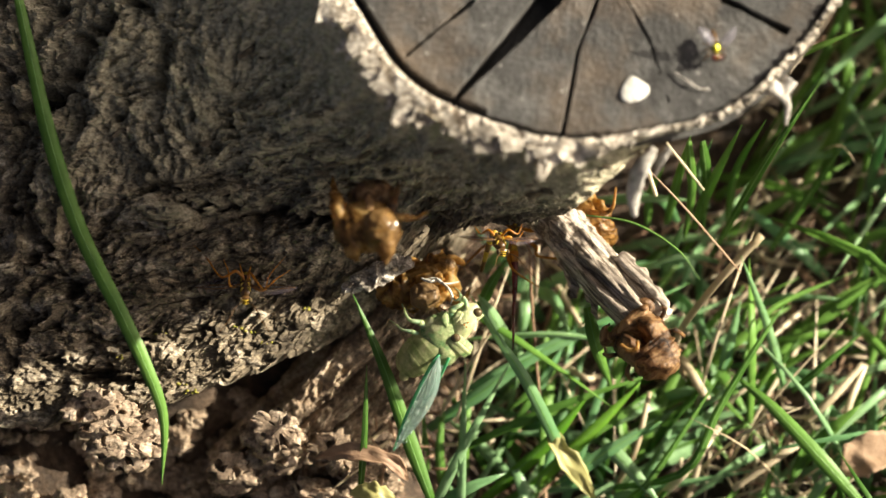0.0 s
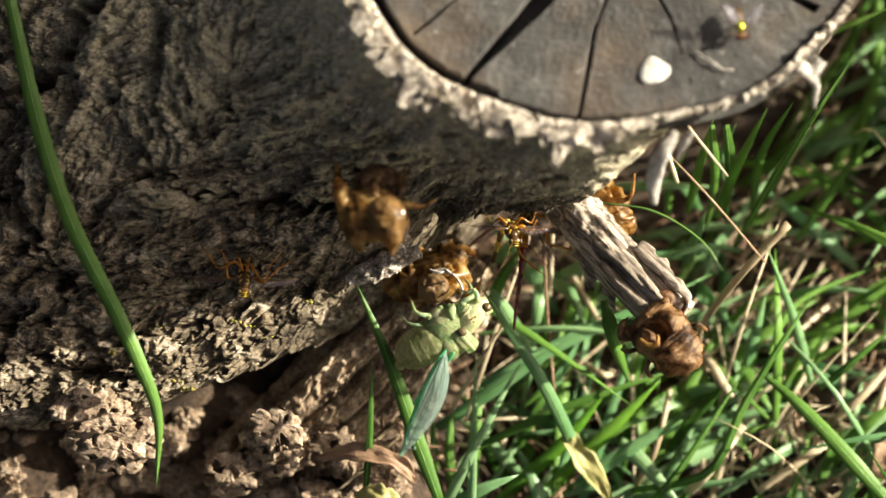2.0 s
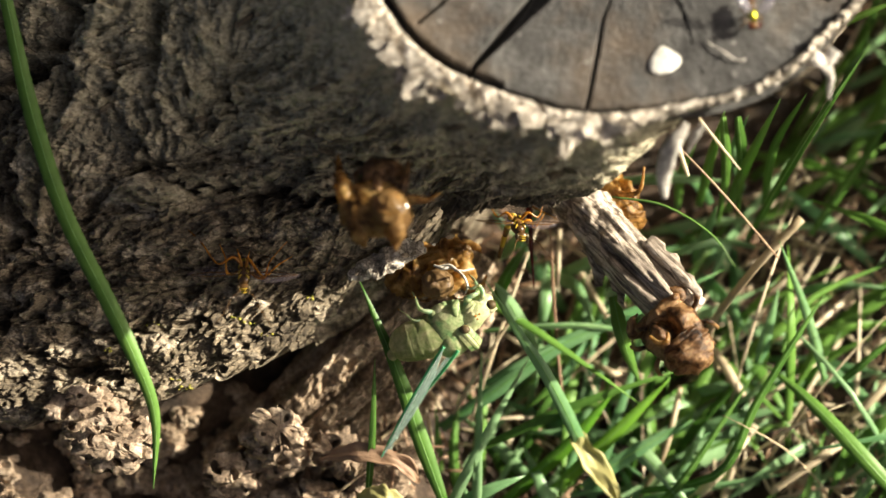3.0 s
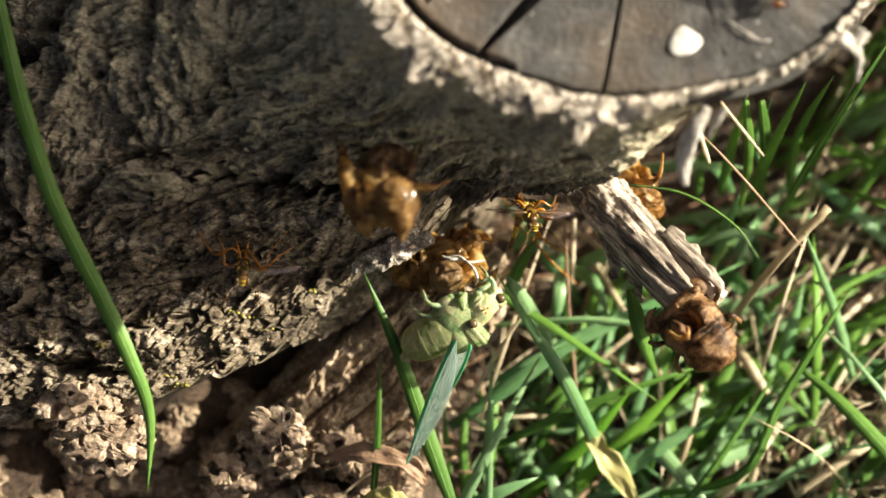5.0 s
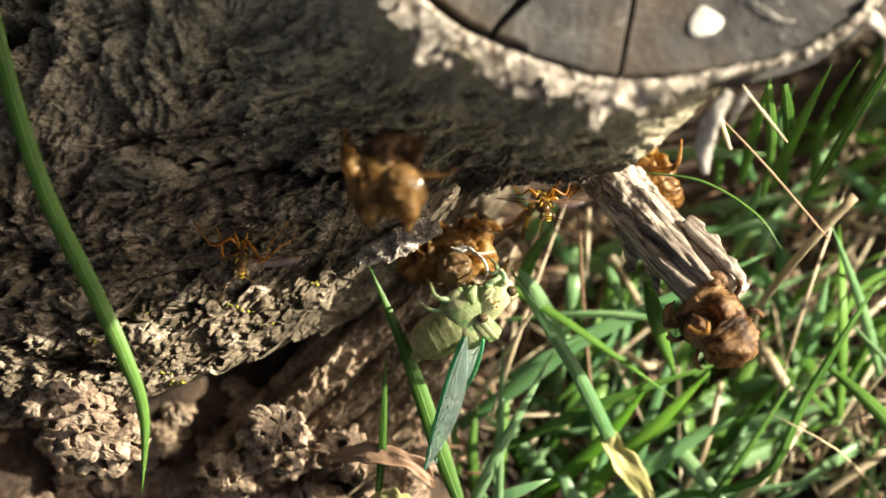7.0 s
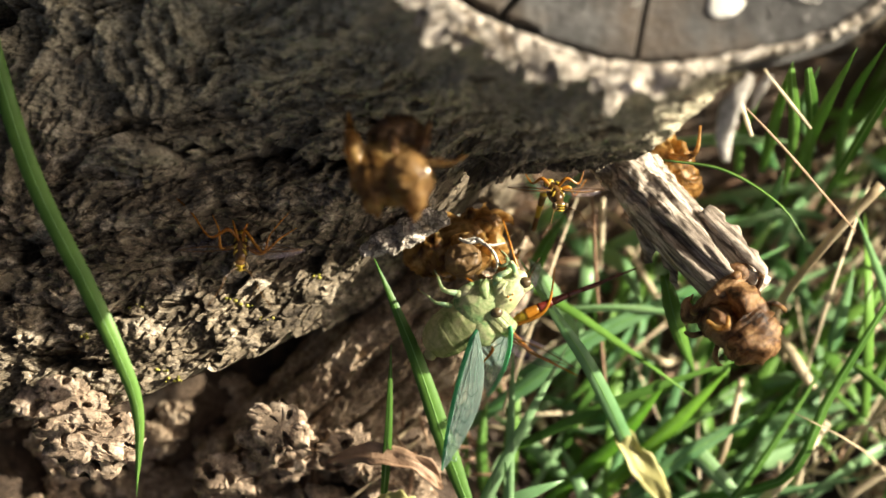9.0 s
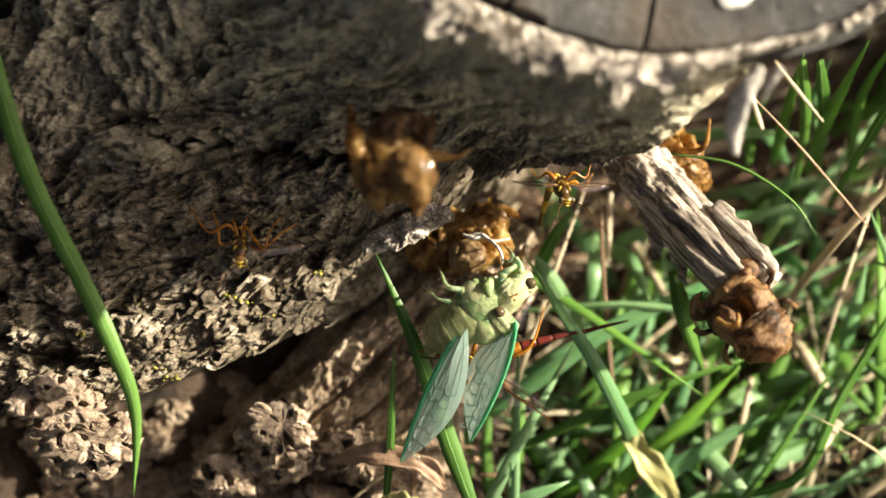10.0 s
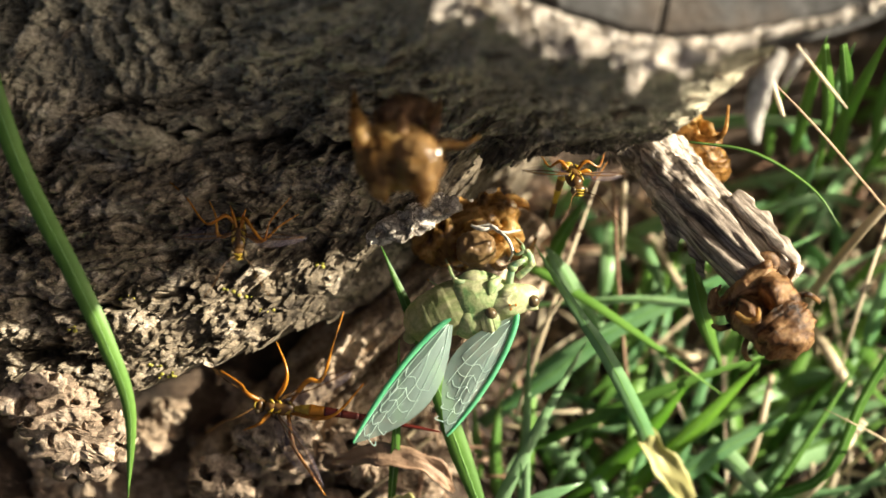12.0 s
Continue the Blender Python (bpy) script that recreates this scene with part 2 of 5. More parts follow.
# The upper bark is pale olive and painted brighter, in place of light.
BARK = grainy("bark", (0.076, 0.057, 0.038), (0.245, 0.198, 0.136), (0.64, 0.56, 0.455), 150, relief=0.0003, stretch=(0.6, 1.2, 1.0), strength=1.0, contrast=1.7, top_lift=(0.62, 0.57, 0.41))
ROOT = grainy("root bark", (0.10, 0.066, 0.042), (0.42, 0.315, 0.22), (0.76, 0.64, 0.50), 150, relief=0.0004, strength=0.9, contrast=1.4)
CUT = end_grain("weathered end grain")
TORN = grainy("torn pale bark", (0.42, 0.375, 0.32), (0.68, 0.63, 0.56), (0.88, 0.84, 0.77), 190, relief=0.0004, strength=1.0, cracks=420)
SPLINTER = grainy("bleached fibre", (0.35, 0.33, 0.30), (0.6, 0.57, 0.53), (0.78, 0.75, 0.71), 160, rough=0.7, relief=0.0004)
TWIG = grainy("grey twig wood", (0.22, 0.185, 0.155), (0.52, 0.46, 0.40), (0.78, 0.72, 0.65), 210, relief=0.0004, stretch=(0.14, 1.0, 1.0), turn=(0, 0, radians(47)), cracks=300)
SOIL = grainy("soil", (0.02, 0.014, 0.009), (0.085, 0.056, 0.037), (0.22, 0.15, 0.10), 90, relief=0.004)
CLOD = grainy("rotten bark", (0.10, 0.067, 0.044), (0.37, 0.275, 0.195), (0.72, 0.60, 0.48), 170, relief=0.0004, strength=0.9, contrast=1.4)
GRASS = leafy("grass leaf", (0.055, 0.155, 0.024), (0.18, 0.36, 0.07), 0.42, 0.42)
# More vivid than GRASS, with sunlight on two leaves painted into the green.
GRASS_SUNLIT = leafy("vivid sunlit grass leaf", (0.11, 0.32, 0.025), (0.24, 0.50, 0.06), 0.45, 0.4)
GRASS_PALE = leafy("pale grass leaf", (0.11, 0.29, 0.11), (0.30, 0.48, 0.24), 0.38, 0.3)
MIDRIB = leafy("pale midrib", (0.12, 0.32, 0.06), (0.26, 0.48, 0.14), 0.3, 0.4)
STRAW = leafy("dry straw", (0.34, 0.26, 0.15), (0.70, 0.60, 0.42), 0.2, 0.5)
DRY = leafy("dry leaf", (0.20, 0.10, 0.055), (0.46, 0.31, 0.20), 0.25, 0.6, 180, 0.001)
for _m in (GRASS, GRASS_PALE):
    _m.node_tree.nodes["Principled BSDF"].inputs["Specular IOR Level"].default_value = 0.3
YELLOW = leafy("yellowed leaf", (0.38, 0.34, 0.09), (0.52, 0.49, 0.22), 0.3, 0.5)
# Amber for one back lobe, its sunlight painted into the colour.
SHELL_LIT = leafy("sunlit amber shell", (0.12, 0.055, 0.018), (0.60, 0.37, 0.15), 0.6, 0.18, 300, 0.0004)
SHELL_DULL = leafy("cloudy brown shell", (0.10, 0.055, 0.022), (0.30, 0.19, 0.09), 0.3, 0.3, 500, 0.0006)


def mottled(name, one, two, three, scale=260, glow=0.42, rough=0.42, relief=0.0004):
    """Soft new skin: two tints that run into each other, with fine pale grains."""
    m, n, l, b = shader(name, rough)
    v = coords(n, l)
    patch, grain = noise_node(n, l, v, scale, 4, 0.6, 0.8), noise_node(n, l, v, scale * 5, 5, 0.65)
    col = ramp(n, l, patch, [(0.36, one), (0.50, two), (0.62, three)])
    col = mixc(n, l, 0.7, col, ramp(n, l, grain, [(0.35, (0.62, 0.66, 0.58)), (0.62, (1.12, 1.12, 1.1))]), "MULTIPLY")
    l.new(col, b.inputs["Base Color"])
    tr, mx = n.new("ShaderNodeBsdfTranslucent"), n.new("ShaderNodeMixShader")
    mx.inputs[0].default_value = glow
    l.new(col, tr.inputs[0])
    l.new(b.outputs[0], mx.inputs[1])
    l.new(tr.outputs[0], mx.inputs[2])
    l.new(mx.outputs[0], n["Material Output"].inputs[0])
    bump(n, l, b, grain, 0.7, relief)
    return m


SHELL = mottled("amber shell", (0.10, 0.043, 0.012), (0.47, 0.25, 0.075), (0.76, 0.50, 0.20), 200, 0.6, 0.16, 0.0003)
SHELL_DARK = mottled("dull brown shell", (0.03, 0.015, 0.008), (0.22, 0.11, 0.05), (0.50, 0.30, 0.15), 230, 0.5, 0.3, 0.0005)
TENERAL = mottled("pale green skin", (0.40, 0.55, 0.26), (0.62, 0.66, 0.36), (0.74, 0.71, 0.46), relief=0.0002)
CREAM = mottled("soft cream skin", (0.30, 0.36, 0.15), (0.50, 0.50, 0.27), (0.62, 0.57, 0.36), 180, 0.6, 0.5, 0.0002)
OLIVE = mottled("olive green skin", (0.20, 0.36, 0.14), (0.46, 0.54, 0.26), (0.62, 0.62, 0.36), 320, 0.4, 0.42, 0.0002)
MINT = mottled("mint green skin", (0.36, 0.60, 0.40), (0.55, 0.68, 0.42), (0.66, 0.68, 0.40), 300, 0.45, 0.42, 0.0002)
WHITE = grainy("chalky white", (0.72, 0.72, 0.68), (0.8, 0.8, 0.76), (0.85, 0.85, 0.82), 200, relief=0.0002)


# ---- ground ----
def ground_z(x, y):
    """The soil's height: a low mound by the stump with a hollow under the bark's edge."""
    near = max(0.0, 1 - max(abs(x), abs(y)) / 360)
    mound = (1 - min(1.0, max(0.0, (x + 16) / 26))) * min(1.0, max(0.0, 1.8 - math.hypot(x + 80, y) / 150))
    t = min(1.0, max(0.0, ((x + 6) * -64 + (y + 6) * -44) / (64 ** 2 + 44 ** 2)))
    under = math.exp(-(math.hypot(x + 6 + 64 * t, y + 6 + 44 * t) / 13) ** 2)
    return -30.0 + 19 * mound - 12 * under * mound + near * (5 * n3((x, y, 0), 0.03) + 3 * n3((x, y, 5), 0.11) + 1.6 * n3((x, y, 9), 0.4))


def ground():
    xs = np.concatenate([[-40, -8, -2, -0.7], np.linspace(-0.36, 0.36, 241), [0.7, 2, 8, 40]]) * 1000
    verts = [(x, y, ground_z(x, y)) for y in xs for x in xs]
    n = len(xs)
    faces = [(j * n + i, j * n + i + 1, (j + 1) * n + i + 1, (j + 1) * n + i) for j in range(n - 1) for i in range(n - 1)]
    return lone("ground", (verts, faces), SOIL, "dark crumbly soil between the grass", "ground", kind="structure")


ground()

# ---- the stump ----
CX, CY, RIM_Z = 36.6, 86.6, 90.0
BASE = [(-180, 215), (-165, 235), (-150, 229), (-142, 207), (-132, 162), (-124, 123), (-118, 99), (-110, 79), (-95, 66), (-80, 52), (-45, 50), (0, 60), (45, 75), (90, 90), (135, 130), (180, 215)]
BA, BR = np.array(BASE).T


def rim_r(a):
    """The sawn wood's radius at the angle a (radians): an uneven round."""
    return 1 / math.sqrt((math.cos(a) / 68) ** 2 + (math.sin(a) / 70.7) ** 2) + 0.8 * math.sin(5 * a) + 0.5 * math.sin(11 * a + 1)


def rim_bark(a):
    """How thick the bark ring is at the angle a: thick on the near side, almost bare on the far one."""
    d = math.degrees(a)
    d = d - 360 if d > 180 else d
    return float(np.interp(d, [-180, -120, -100, -92, -84, -74, -50, -30, 60, 180], [12, 11, 9.5, 7.5, 3.8, 1.8, 1.4, 3, 6, 12]))


# ---- the grain of the bark: a relief that follows the fibres ----
# Across the bark: u to the right, w up its slope, in millimetres.
U0, W0, CELL = -128.0, -66.0, 0.25
GU, GW = np.meshgrid(np.arange(U0, 80, CELL), np.arange(W0, 82, CELL))


def slope_uw(x, y, z):
    return x, 0.96126 * y + 0.27564 * (z - 45)


# Where the fibres run: a place and their slant in degrees.
FLOW = [(-102, 46, 100), (-89, 34, 72), (-90, 20, 92), (-76, 42, 60), (-70, 27, 95), (-83, 0, 35), (-69, 6, -12), (-48, 3, -6), (-26, 1, 8), (-69, -6, 12), (-55, -11, 16), (-90, -11, 20), (-98, -26, 10),
        (-40, -16, 20), (-23, -8, 22), (-55, -26, 26), (-76, -31, 12), (-40, 42, 42), (-26, 34, 32), (-12, 27, 26), (2, 20, 15), (16, 16, 12), (-55, 50, 60), (-65, 57, 52), (-33, 54, 46), (-48, 27, 14),
        (-32, 20, 10), (-90, 55, 62), (-26, -26, 40), (-12, -17, 38), (-100, 8, 80), (-108, -10, 30), (40, 20, 14)]


def flow_field():
    c, s, t = 0, 0, 0
    for u, w, a in FLOW:
        k = 1 / ((GU - u) ** 2 + (GW - w) ** 2 + 30) ** 1.6
        c, s, t = c + k * math.cos(2 * radians(a)), s + k * math.sin(2 * radians(a)), t + k
    a = 0.5 * np.arctan2(s, c)
    a = a + 0.3 * blurred(5, 8.0) + 0.1 * blurred(6, 3.0)
    return np.cos(a), np.sin(a)


def blurred(seed, size):
    """Smooth noise of unit spread with lumps of the given size."""
    img = np.random.default_rng(seed).standard_normal(GU.shape)
    fy, fx = np.fft.fftfreq(img.shape[0], CELL)[:, None], np.fft.rfftfreq(img.shape[1], CELL)[None]
    out = np.fft.irfft2(np.fft.rfft2(img) * np.exp(-2 * (math.pi * size * 0.42) ** 2 * (fx * fx + fy * fy)), s=img.shape)
    return out / out.std()


def sampled(img, u, w):
    x, y = np.clip((u - U0) / CELL, 0, img.shape[1] - 1.01), np.clip((w - W0) / CELL, 0, img.shape[0] - 1.01)
    i, j = x.astype(int), y.astype(int)
    fx, fy = x - i, y - j
    return (img[j, i] * (1 - fx) + img[j, i + 1] * fx) * (1 - fy) + (img[j + 1, i] * (1 - fx) + img[j + 1, i + 1] * fx) * fy


FLOW_X, FLOW_Y = flow_field()


def streaked(seed, size, length, steps=9):
    """Noise drawn out along the fibres."""
    img = blurred(seed, size)
    acc = img.copy()
    for way in (1, -1):
        u, w = GU.copy(), GW.copy()
        px, py = FLOW_X * way, FLOW_Y * way
        for k in range(steps):
            u, w = u + px * length / steps, w + py * length / steps
            acc += sampled(img, u, w)
            qx, qy = sampled(FLOW_X, u, w), sampled(FLOW_Y, u, w)
            turn = np.where(qx * px + qy * py < 0, -1, 1)
            px, py = qx * turn, qy * turn
    return (acc - acc.mean()) / acc.std()


def terraced(f, levels, sharp):
    """Steps like the torn edges of layer upon layer."""
    g = f * levels
    k = np.floor(g)
    q = np.clip((g - k) * sharp, 0, 1)
    return (k + q * q * (3 - 2 * q)) / levels


def broken(seed, size, long, lift, tilt, gap, width, ragged):
    """Torn plates drawn out along the fibres, each at its own height and slant, with a gap round it."""
    rng = np.random.default_rng(seed)
    nu, nw = int(220 / size) + 6, int(160 / size) + 6
    ju, jw, hh, gx, gy = rng.random((nw, nu)), rng.random((nw, nu)), rng.standard_normal((nw, nu)), rng.standard_normal((nw, nu)), rng.standard_normal((nw, nu))
    pu, pw = GU + ragged * blurred(seed + 1, size * 0.4), GW + ragged * blurred(seed + 2, size * 0.4)
    cu, cw = ((pu - U0) / size).astype(int) + 2, ((pw - W0) / size).astype(int) + 2
    one, two = np.full(GU.shape, 1e9), np.full(GU.shape, 1e9)
    best = np.zeros(GU.shape)
    for di in (-2, -1, 0, 1, 2):
        for dj in (-2, -1, 0, 1, 2):
            i, j = np.clip(cu + di, 0, nu - 1), np.clip(cw + dj, 0, nw - 1)
            ou, ow = pu - (U0 + (i - 2 + ju[j, i]) * size), pw - (W0 + (j - 2 + jw[j, i]) * size)
            a, b = ou * FLOW_X + ow * FLOW_Y, ow * FLOW_X - ou * FLOW_Y
            d = np.hypot(a / long, b) / size
            h = lift * hh[j, i] + tilt * (gx[j, i] * a / long + gy[j, i] * b) / size
            near = d < one
            two = np.where(near, one, np.minimum(two, d))
            best = np.where(near, h, best)
            one = np.where(near, d, one)
    return best - gap * np.clip(1 - (two - one) / width, 0, 1)


# Splits: a line, half width, depth. Hollows: place, half sizes, depth.
SPLITS = [([(-75, 62), (-83, 58), (-91, 50), (-94, 42), (-101, 36), (-110, 33)], 2.2, 9), ([(-70.5, 53), (-71, 40), (-71, 33)], 1.2, 4), ([(-77, 44), (-80, 38), (-82, 30)], 0.7, 3),
          ([(-45, 56), (-52, 46), (-54, 40)], 0.8, 3), ([(-78, 15), (-66, 13), (-52, 9), (-38, 8), (-26, 8)], 0.9, 3.5), ([(-100, -20), (-84, -24), (-66, -22), (-48, -16)], 0.8, 3), ([(-112, -28), (-95, -30), (-80, -33)], 1.0, 4),
          ([(-30, 42), (-20, 34), (-14, 31)], 0.8, 2.5), ([(-36, 30), (-22, 24), (-8, 20), (8, 18)], 0.7, 2), ([(-104, 5), (-98, -4), (-92, -10)], 1.0, 4)]
HOLLOWS = [(-74.5, 16, 3.2, 1.4, 6), (-69, 15.5, 2.6, 1.2, 5), (-60.5, 10.8, 2.0, 2.0, 7), (-55.5, 11.4, 2.0, 1.6, 6), (-50, 8.3, 3.4, 1.3, 7), (-43.7, 9.9, 3.0, 1.4, 7), (-37.7, 5.9, 3.2, 1.1, 6), (-30.6, 7, 4.2, 1.1, 6),
           (-54.5, 30.4, 1.6, 2.0, 10), (-62.3, 33.7, 1.4, 1.7, 8), (-70.5, 32, 1.2, 2.0, 6), (-109, 9.5, 2.2, 2.0, 8), (-95, -11.6, 3.0, 2.4, 8), (-110, -21, 2.0, 2.4, 8), (-80, -26, 3.6, 1.1, 6), (-90.5, -33, 4.0, 1.2, 7),
           (-104, -3, 2.0, 1.6, 6), (-86, -4, 2.2, 1.2, 5), (-64, -13, 2.8, 1.0, 5), (-47, -7, 3.0, 0.9, 4), (-23, 17, 5, 1.5, 5), (-97, 60, 3, 2.4, 6)]


def bark_field():
    wide = streaked(11, 5.0, 14)
    mid = streaked(12, 2.2, 9)
    slim = streaked(13, 1.0, 5)
    fine = streaked(14, 0.5, 2.4)
    lumps, dents = blurred(15, 3.2), blurred(16, 7.0)
    crumbs = blurred(17, 1.3)
    low = np.clip((-4 - GW + 0.30 * (GU + 60)) / 9, 0, 1)
    soft = np.clip((GU + 66) / 30, 0, 1) * np.clip((GW - 8) / 14, 0, 1)
    layer = terraced(0.75 * wide + 0.4 * lumps + 0.25 * mid + 0.08 * slim, 1.7, 9.0)
    leaf_layer = terraced(0.7 * mid + 0.35 * crumbs + 0.4 * slim + 0.12 * fine, 1.6, 8.0)
    chips = terraced(0.8 * slim + 0.5 * fine, 1.3, 6.0)
    calm = 1 - 0.6 * low
    h = (1.3 - 0.4 * low) * layer + (0.6 * leaf_layer + 0.3 * chips + 0.16 * fine) * calm + 0.4 * wide
    h += broken(31, 6.5, 3.2, 0.8, 1.3, 0.5, 0.06, 1.5)
    h += broken(41, 2.6, 3.0, 0.42, 0.6, 0.15, 0.08, 0.7) * calm
    h += broken(51, 1.1, 2.6, 0.18, 0.28, 0.0, 0.1, 0.3) * calm
    # cracks along the fibres
    h -= 1.7 * np.exp(-(mid / 0.11) ** 2) * np.clip(0.4 + 0.7 * lumps, 0, 1.3)
    h -= 0.6 * np.exp(-(slim / 0.14) ** 2) * np.clip(0.5 + 0.5 * wide, 0, 1.2)
    h += soft * 1.6 * streaked(18, 3.4, 22)
    h += low * broken(61, 4.2, 3.6, 0.9, 1.2, 0.25, 0.06, 1.3)
    h *= 1 - 0.25 * low
    h -= 3.2 * np.clip(dents + 0.35 * wide - 1.35, 0, 1.2) * (1 - 0.5 * soft)
    wu, ww = GU + 0.8 * blurred(21, 2.0), GW + 0.8 * blurred(22, 2.0)
    for pts, half, deep in SPLITS:
        d = np.full(GU.shape, 99.0)
        for (x0, y0), (x1, y1) in zip(pts, pts[1:]):
            ex, ey = x1 - x0, y1 - y0
            t = np.clip(((wu - x0) * ex + (ww - y0) * ey) / (ex * ex + ey * ey), 0, 1)
            d = np.minimum(d, np.hypot(wu - x0 - t * ex, ww - y0 - t * ey))
        h -= deep * np.exp(-(d / half) ** 2) * np.clip(1.0 + 0.6 * lumps, 0.15, 1.4)
    for u, w, ru, rw, deep in HOLLOWS:
        h -= deep * np.exp(-(((wu - u) / ru) ** 2 + ((ww - w) / rw) ** 2) ** 1.6)
    # the swollen ridge on the flank, and the long swell above the lit foot
    for (x0, y0), (x1, y1), half, up in (((-80, 50), (-92, 16), 8, 4.0), ((-62, 44), (-66, 20), 5, 2.0), ((-80, -4), (-20, 2), 5, 2.0)):
        ex, ey = x1 - x0, y1 - y0
        t = np.clip(((GU - x0) * ex + (GW - y0) * ey) / (ex * ex + ey * ey), 0, 1)
        h += up * np.exp(-(np.hypot(GU - x0 - t * ex, GW - y0 - t * ey) / half) ** 2)
    return h


BARK_FIELD = bark_field()


def bark_relief(p, steep):
    """Height of the bark over its plain form, for many points at once; down a steep wall it goes by the height."""
    u, w = slope_uw(p[:, 0], p[:, 1], p[:, 2])
    return sampled(BARK_FIELD, u, w + 0.6 * (p[:, 2] - 60) * steep)


WALL_A = np.radians(np.concatenate([np.linspace(-183, -60, 1350), np.linspace(-58, 175, 90)]))
WALL_S = np.linspace(0, 1, 500) ** 0.9


def stump_wall():
    """The bark from the rim down to the foot, where its edge overhangs a hollow."""
    deg = np.degrees(WALL_A)
    deg = np.where(deg < -180, deg + 360, deg)
    r0 = np.array([rim_r(a) + rim_bark(a) * 0.55 for a in WALL_A])
    r1 = np.interp(deg, BA, BR)
    fl = np.clip((r1 - r0 - 6) / 50, 0, 1)
    r1 = r1 + fl * np.array([4.0 * n3((d * 0.35, 2, 7), 1) + 3.0 * n3((d * 1.1, 5, 1), 1) + 1.6 * n3((d * 3.2, 5, 1), 1) for d in deg])
    foot = np.interp(deg, [-180, -165, -150, -142, -132, -124, -118], [34, 34, 29, 24, 18, 15, 14])
    amp = np.interp(deg, [-180, -112, -97, -80, 60, 180], [1, 1, 0.45, 0.25, 0.5, 1])
    skirt = np.interp(deg, [-180, -121, -114, -50, -35, 180], [0, 0, 1, 1, 0, 0])
    hem = np.interp(deg, [-180, -114, -100, -92, -83, -74, -60, 180], [0.47, 0.47, 0.44, 0.36, 0.21, 0.08, 0.05, 0.05])
    flare = np.interp(deg, [-180, -92, -83, -76, 180], [6, 6, 2.5, 0, 0])
    ca, sa = np.cos(WALL_A), np.sin(WALL_A)
    n = len(WALL_A)
    verts = []
    for s in WALL_S:
        out = min(1.0, s / 0.94)
        tuck = max(0.0, (s - 0.94) / 0.06)
        r = r0 + (r1 - r0) * np.where(r1 > r0, out ** 1.15, out) - 26 * fl * tuck ** 1.1
        r = r + (1 - fl) * skirt * (flare * np.clip(s / hem, 0, 1) - 34 * np.clip((s - hem) / 0.07, 0, 1) ** 0.8)
        z = (RIM_Z * (1 - s) - 34 * s) * (1 - fl) + ((RIM_Z - foot) * (1 - out) ** 2.2 + foot - 36 * tuck) * fl
        p = np.stack([CX + r * ca, CY + r * sa, z], 1)
        d = (bark_relief(p, (1 - fl) * skirt) + 5.0 * np.array([noise.noise(Vector(q) * 0.022) for q in p])) * min(1.0, 0.2 + s * 6) * amp
        push = d * (0.8 - 0.35 * fl)
        verts.append(np.stack([p[:, 0] + push * ca, p[:, 1] + push * sa, z + d * (0.25 + 0.65 * fl) * min(1, s * 4)], 1))
    faces = [(j * n + i, (j + 1) * n + i, (j + 1) * n + (i + 1) % n, j * n + (i + 1) % n) for j in range(len(WALL_S) - 1) for i in range(n)]
    return np.concatenate(verts), faces


stump = thing("tree_stump", (CX, CY, 0), "weathered grey tree stump with a sawn cracked top and flaking bark", "stump")
WALL = stump_wall()
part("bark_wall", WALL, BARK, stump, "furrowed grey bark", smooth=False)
WALL_GRID = WALL[0].reshape(len(WALL_S), len(WALL_A), 3)


def wall_spot(k, i):
    """A point of the bark and its normal."""
    p = WALL_GRID[k, i]
    e = WALL_GRID[min(k + 6, len(WALL_S) - 1), i] - WALL_GRID[max(k - 6, 0), i]
    f = WALL_GRID[k, min(i + 6, len(WALL_A) - 1)] - WALL_GRID[k, max(i - 6, 0)]
    nrm = np.cross(e, f)
    nrm /= np.linalg.norm(nrm) + 1e-9
    return p, nrm if nrm[2] > 0 else -nrm


# Cracks in the sawn face: two ends and the half width at each.
CRACKS = [
    ((3.1, 26.3, 90), (26.9, 53.4, 90), 0.9, 3.2),
    ((-8.7, 38, 90), (7.2, 51.6, 90), 0.35, 0.5),
    ((29.5, 16.3, 90), (33.4, 38.3, 90), 0.55, 0.5),
    ((33.4, 38.3, 90), (38.8, 53.1, 90), 0.5, 0.3),
    ((55.7, 25.8, 90), (51.4, 41.3, 90), 0.15, 0.3),
    ((51.4, 41.3, 90), (45.1, 53.1, 90), 0.3, 0.25),
    ((85.4, 43.9, 90), (69.7, 52.3, 90), 1.0, 1.0),
]


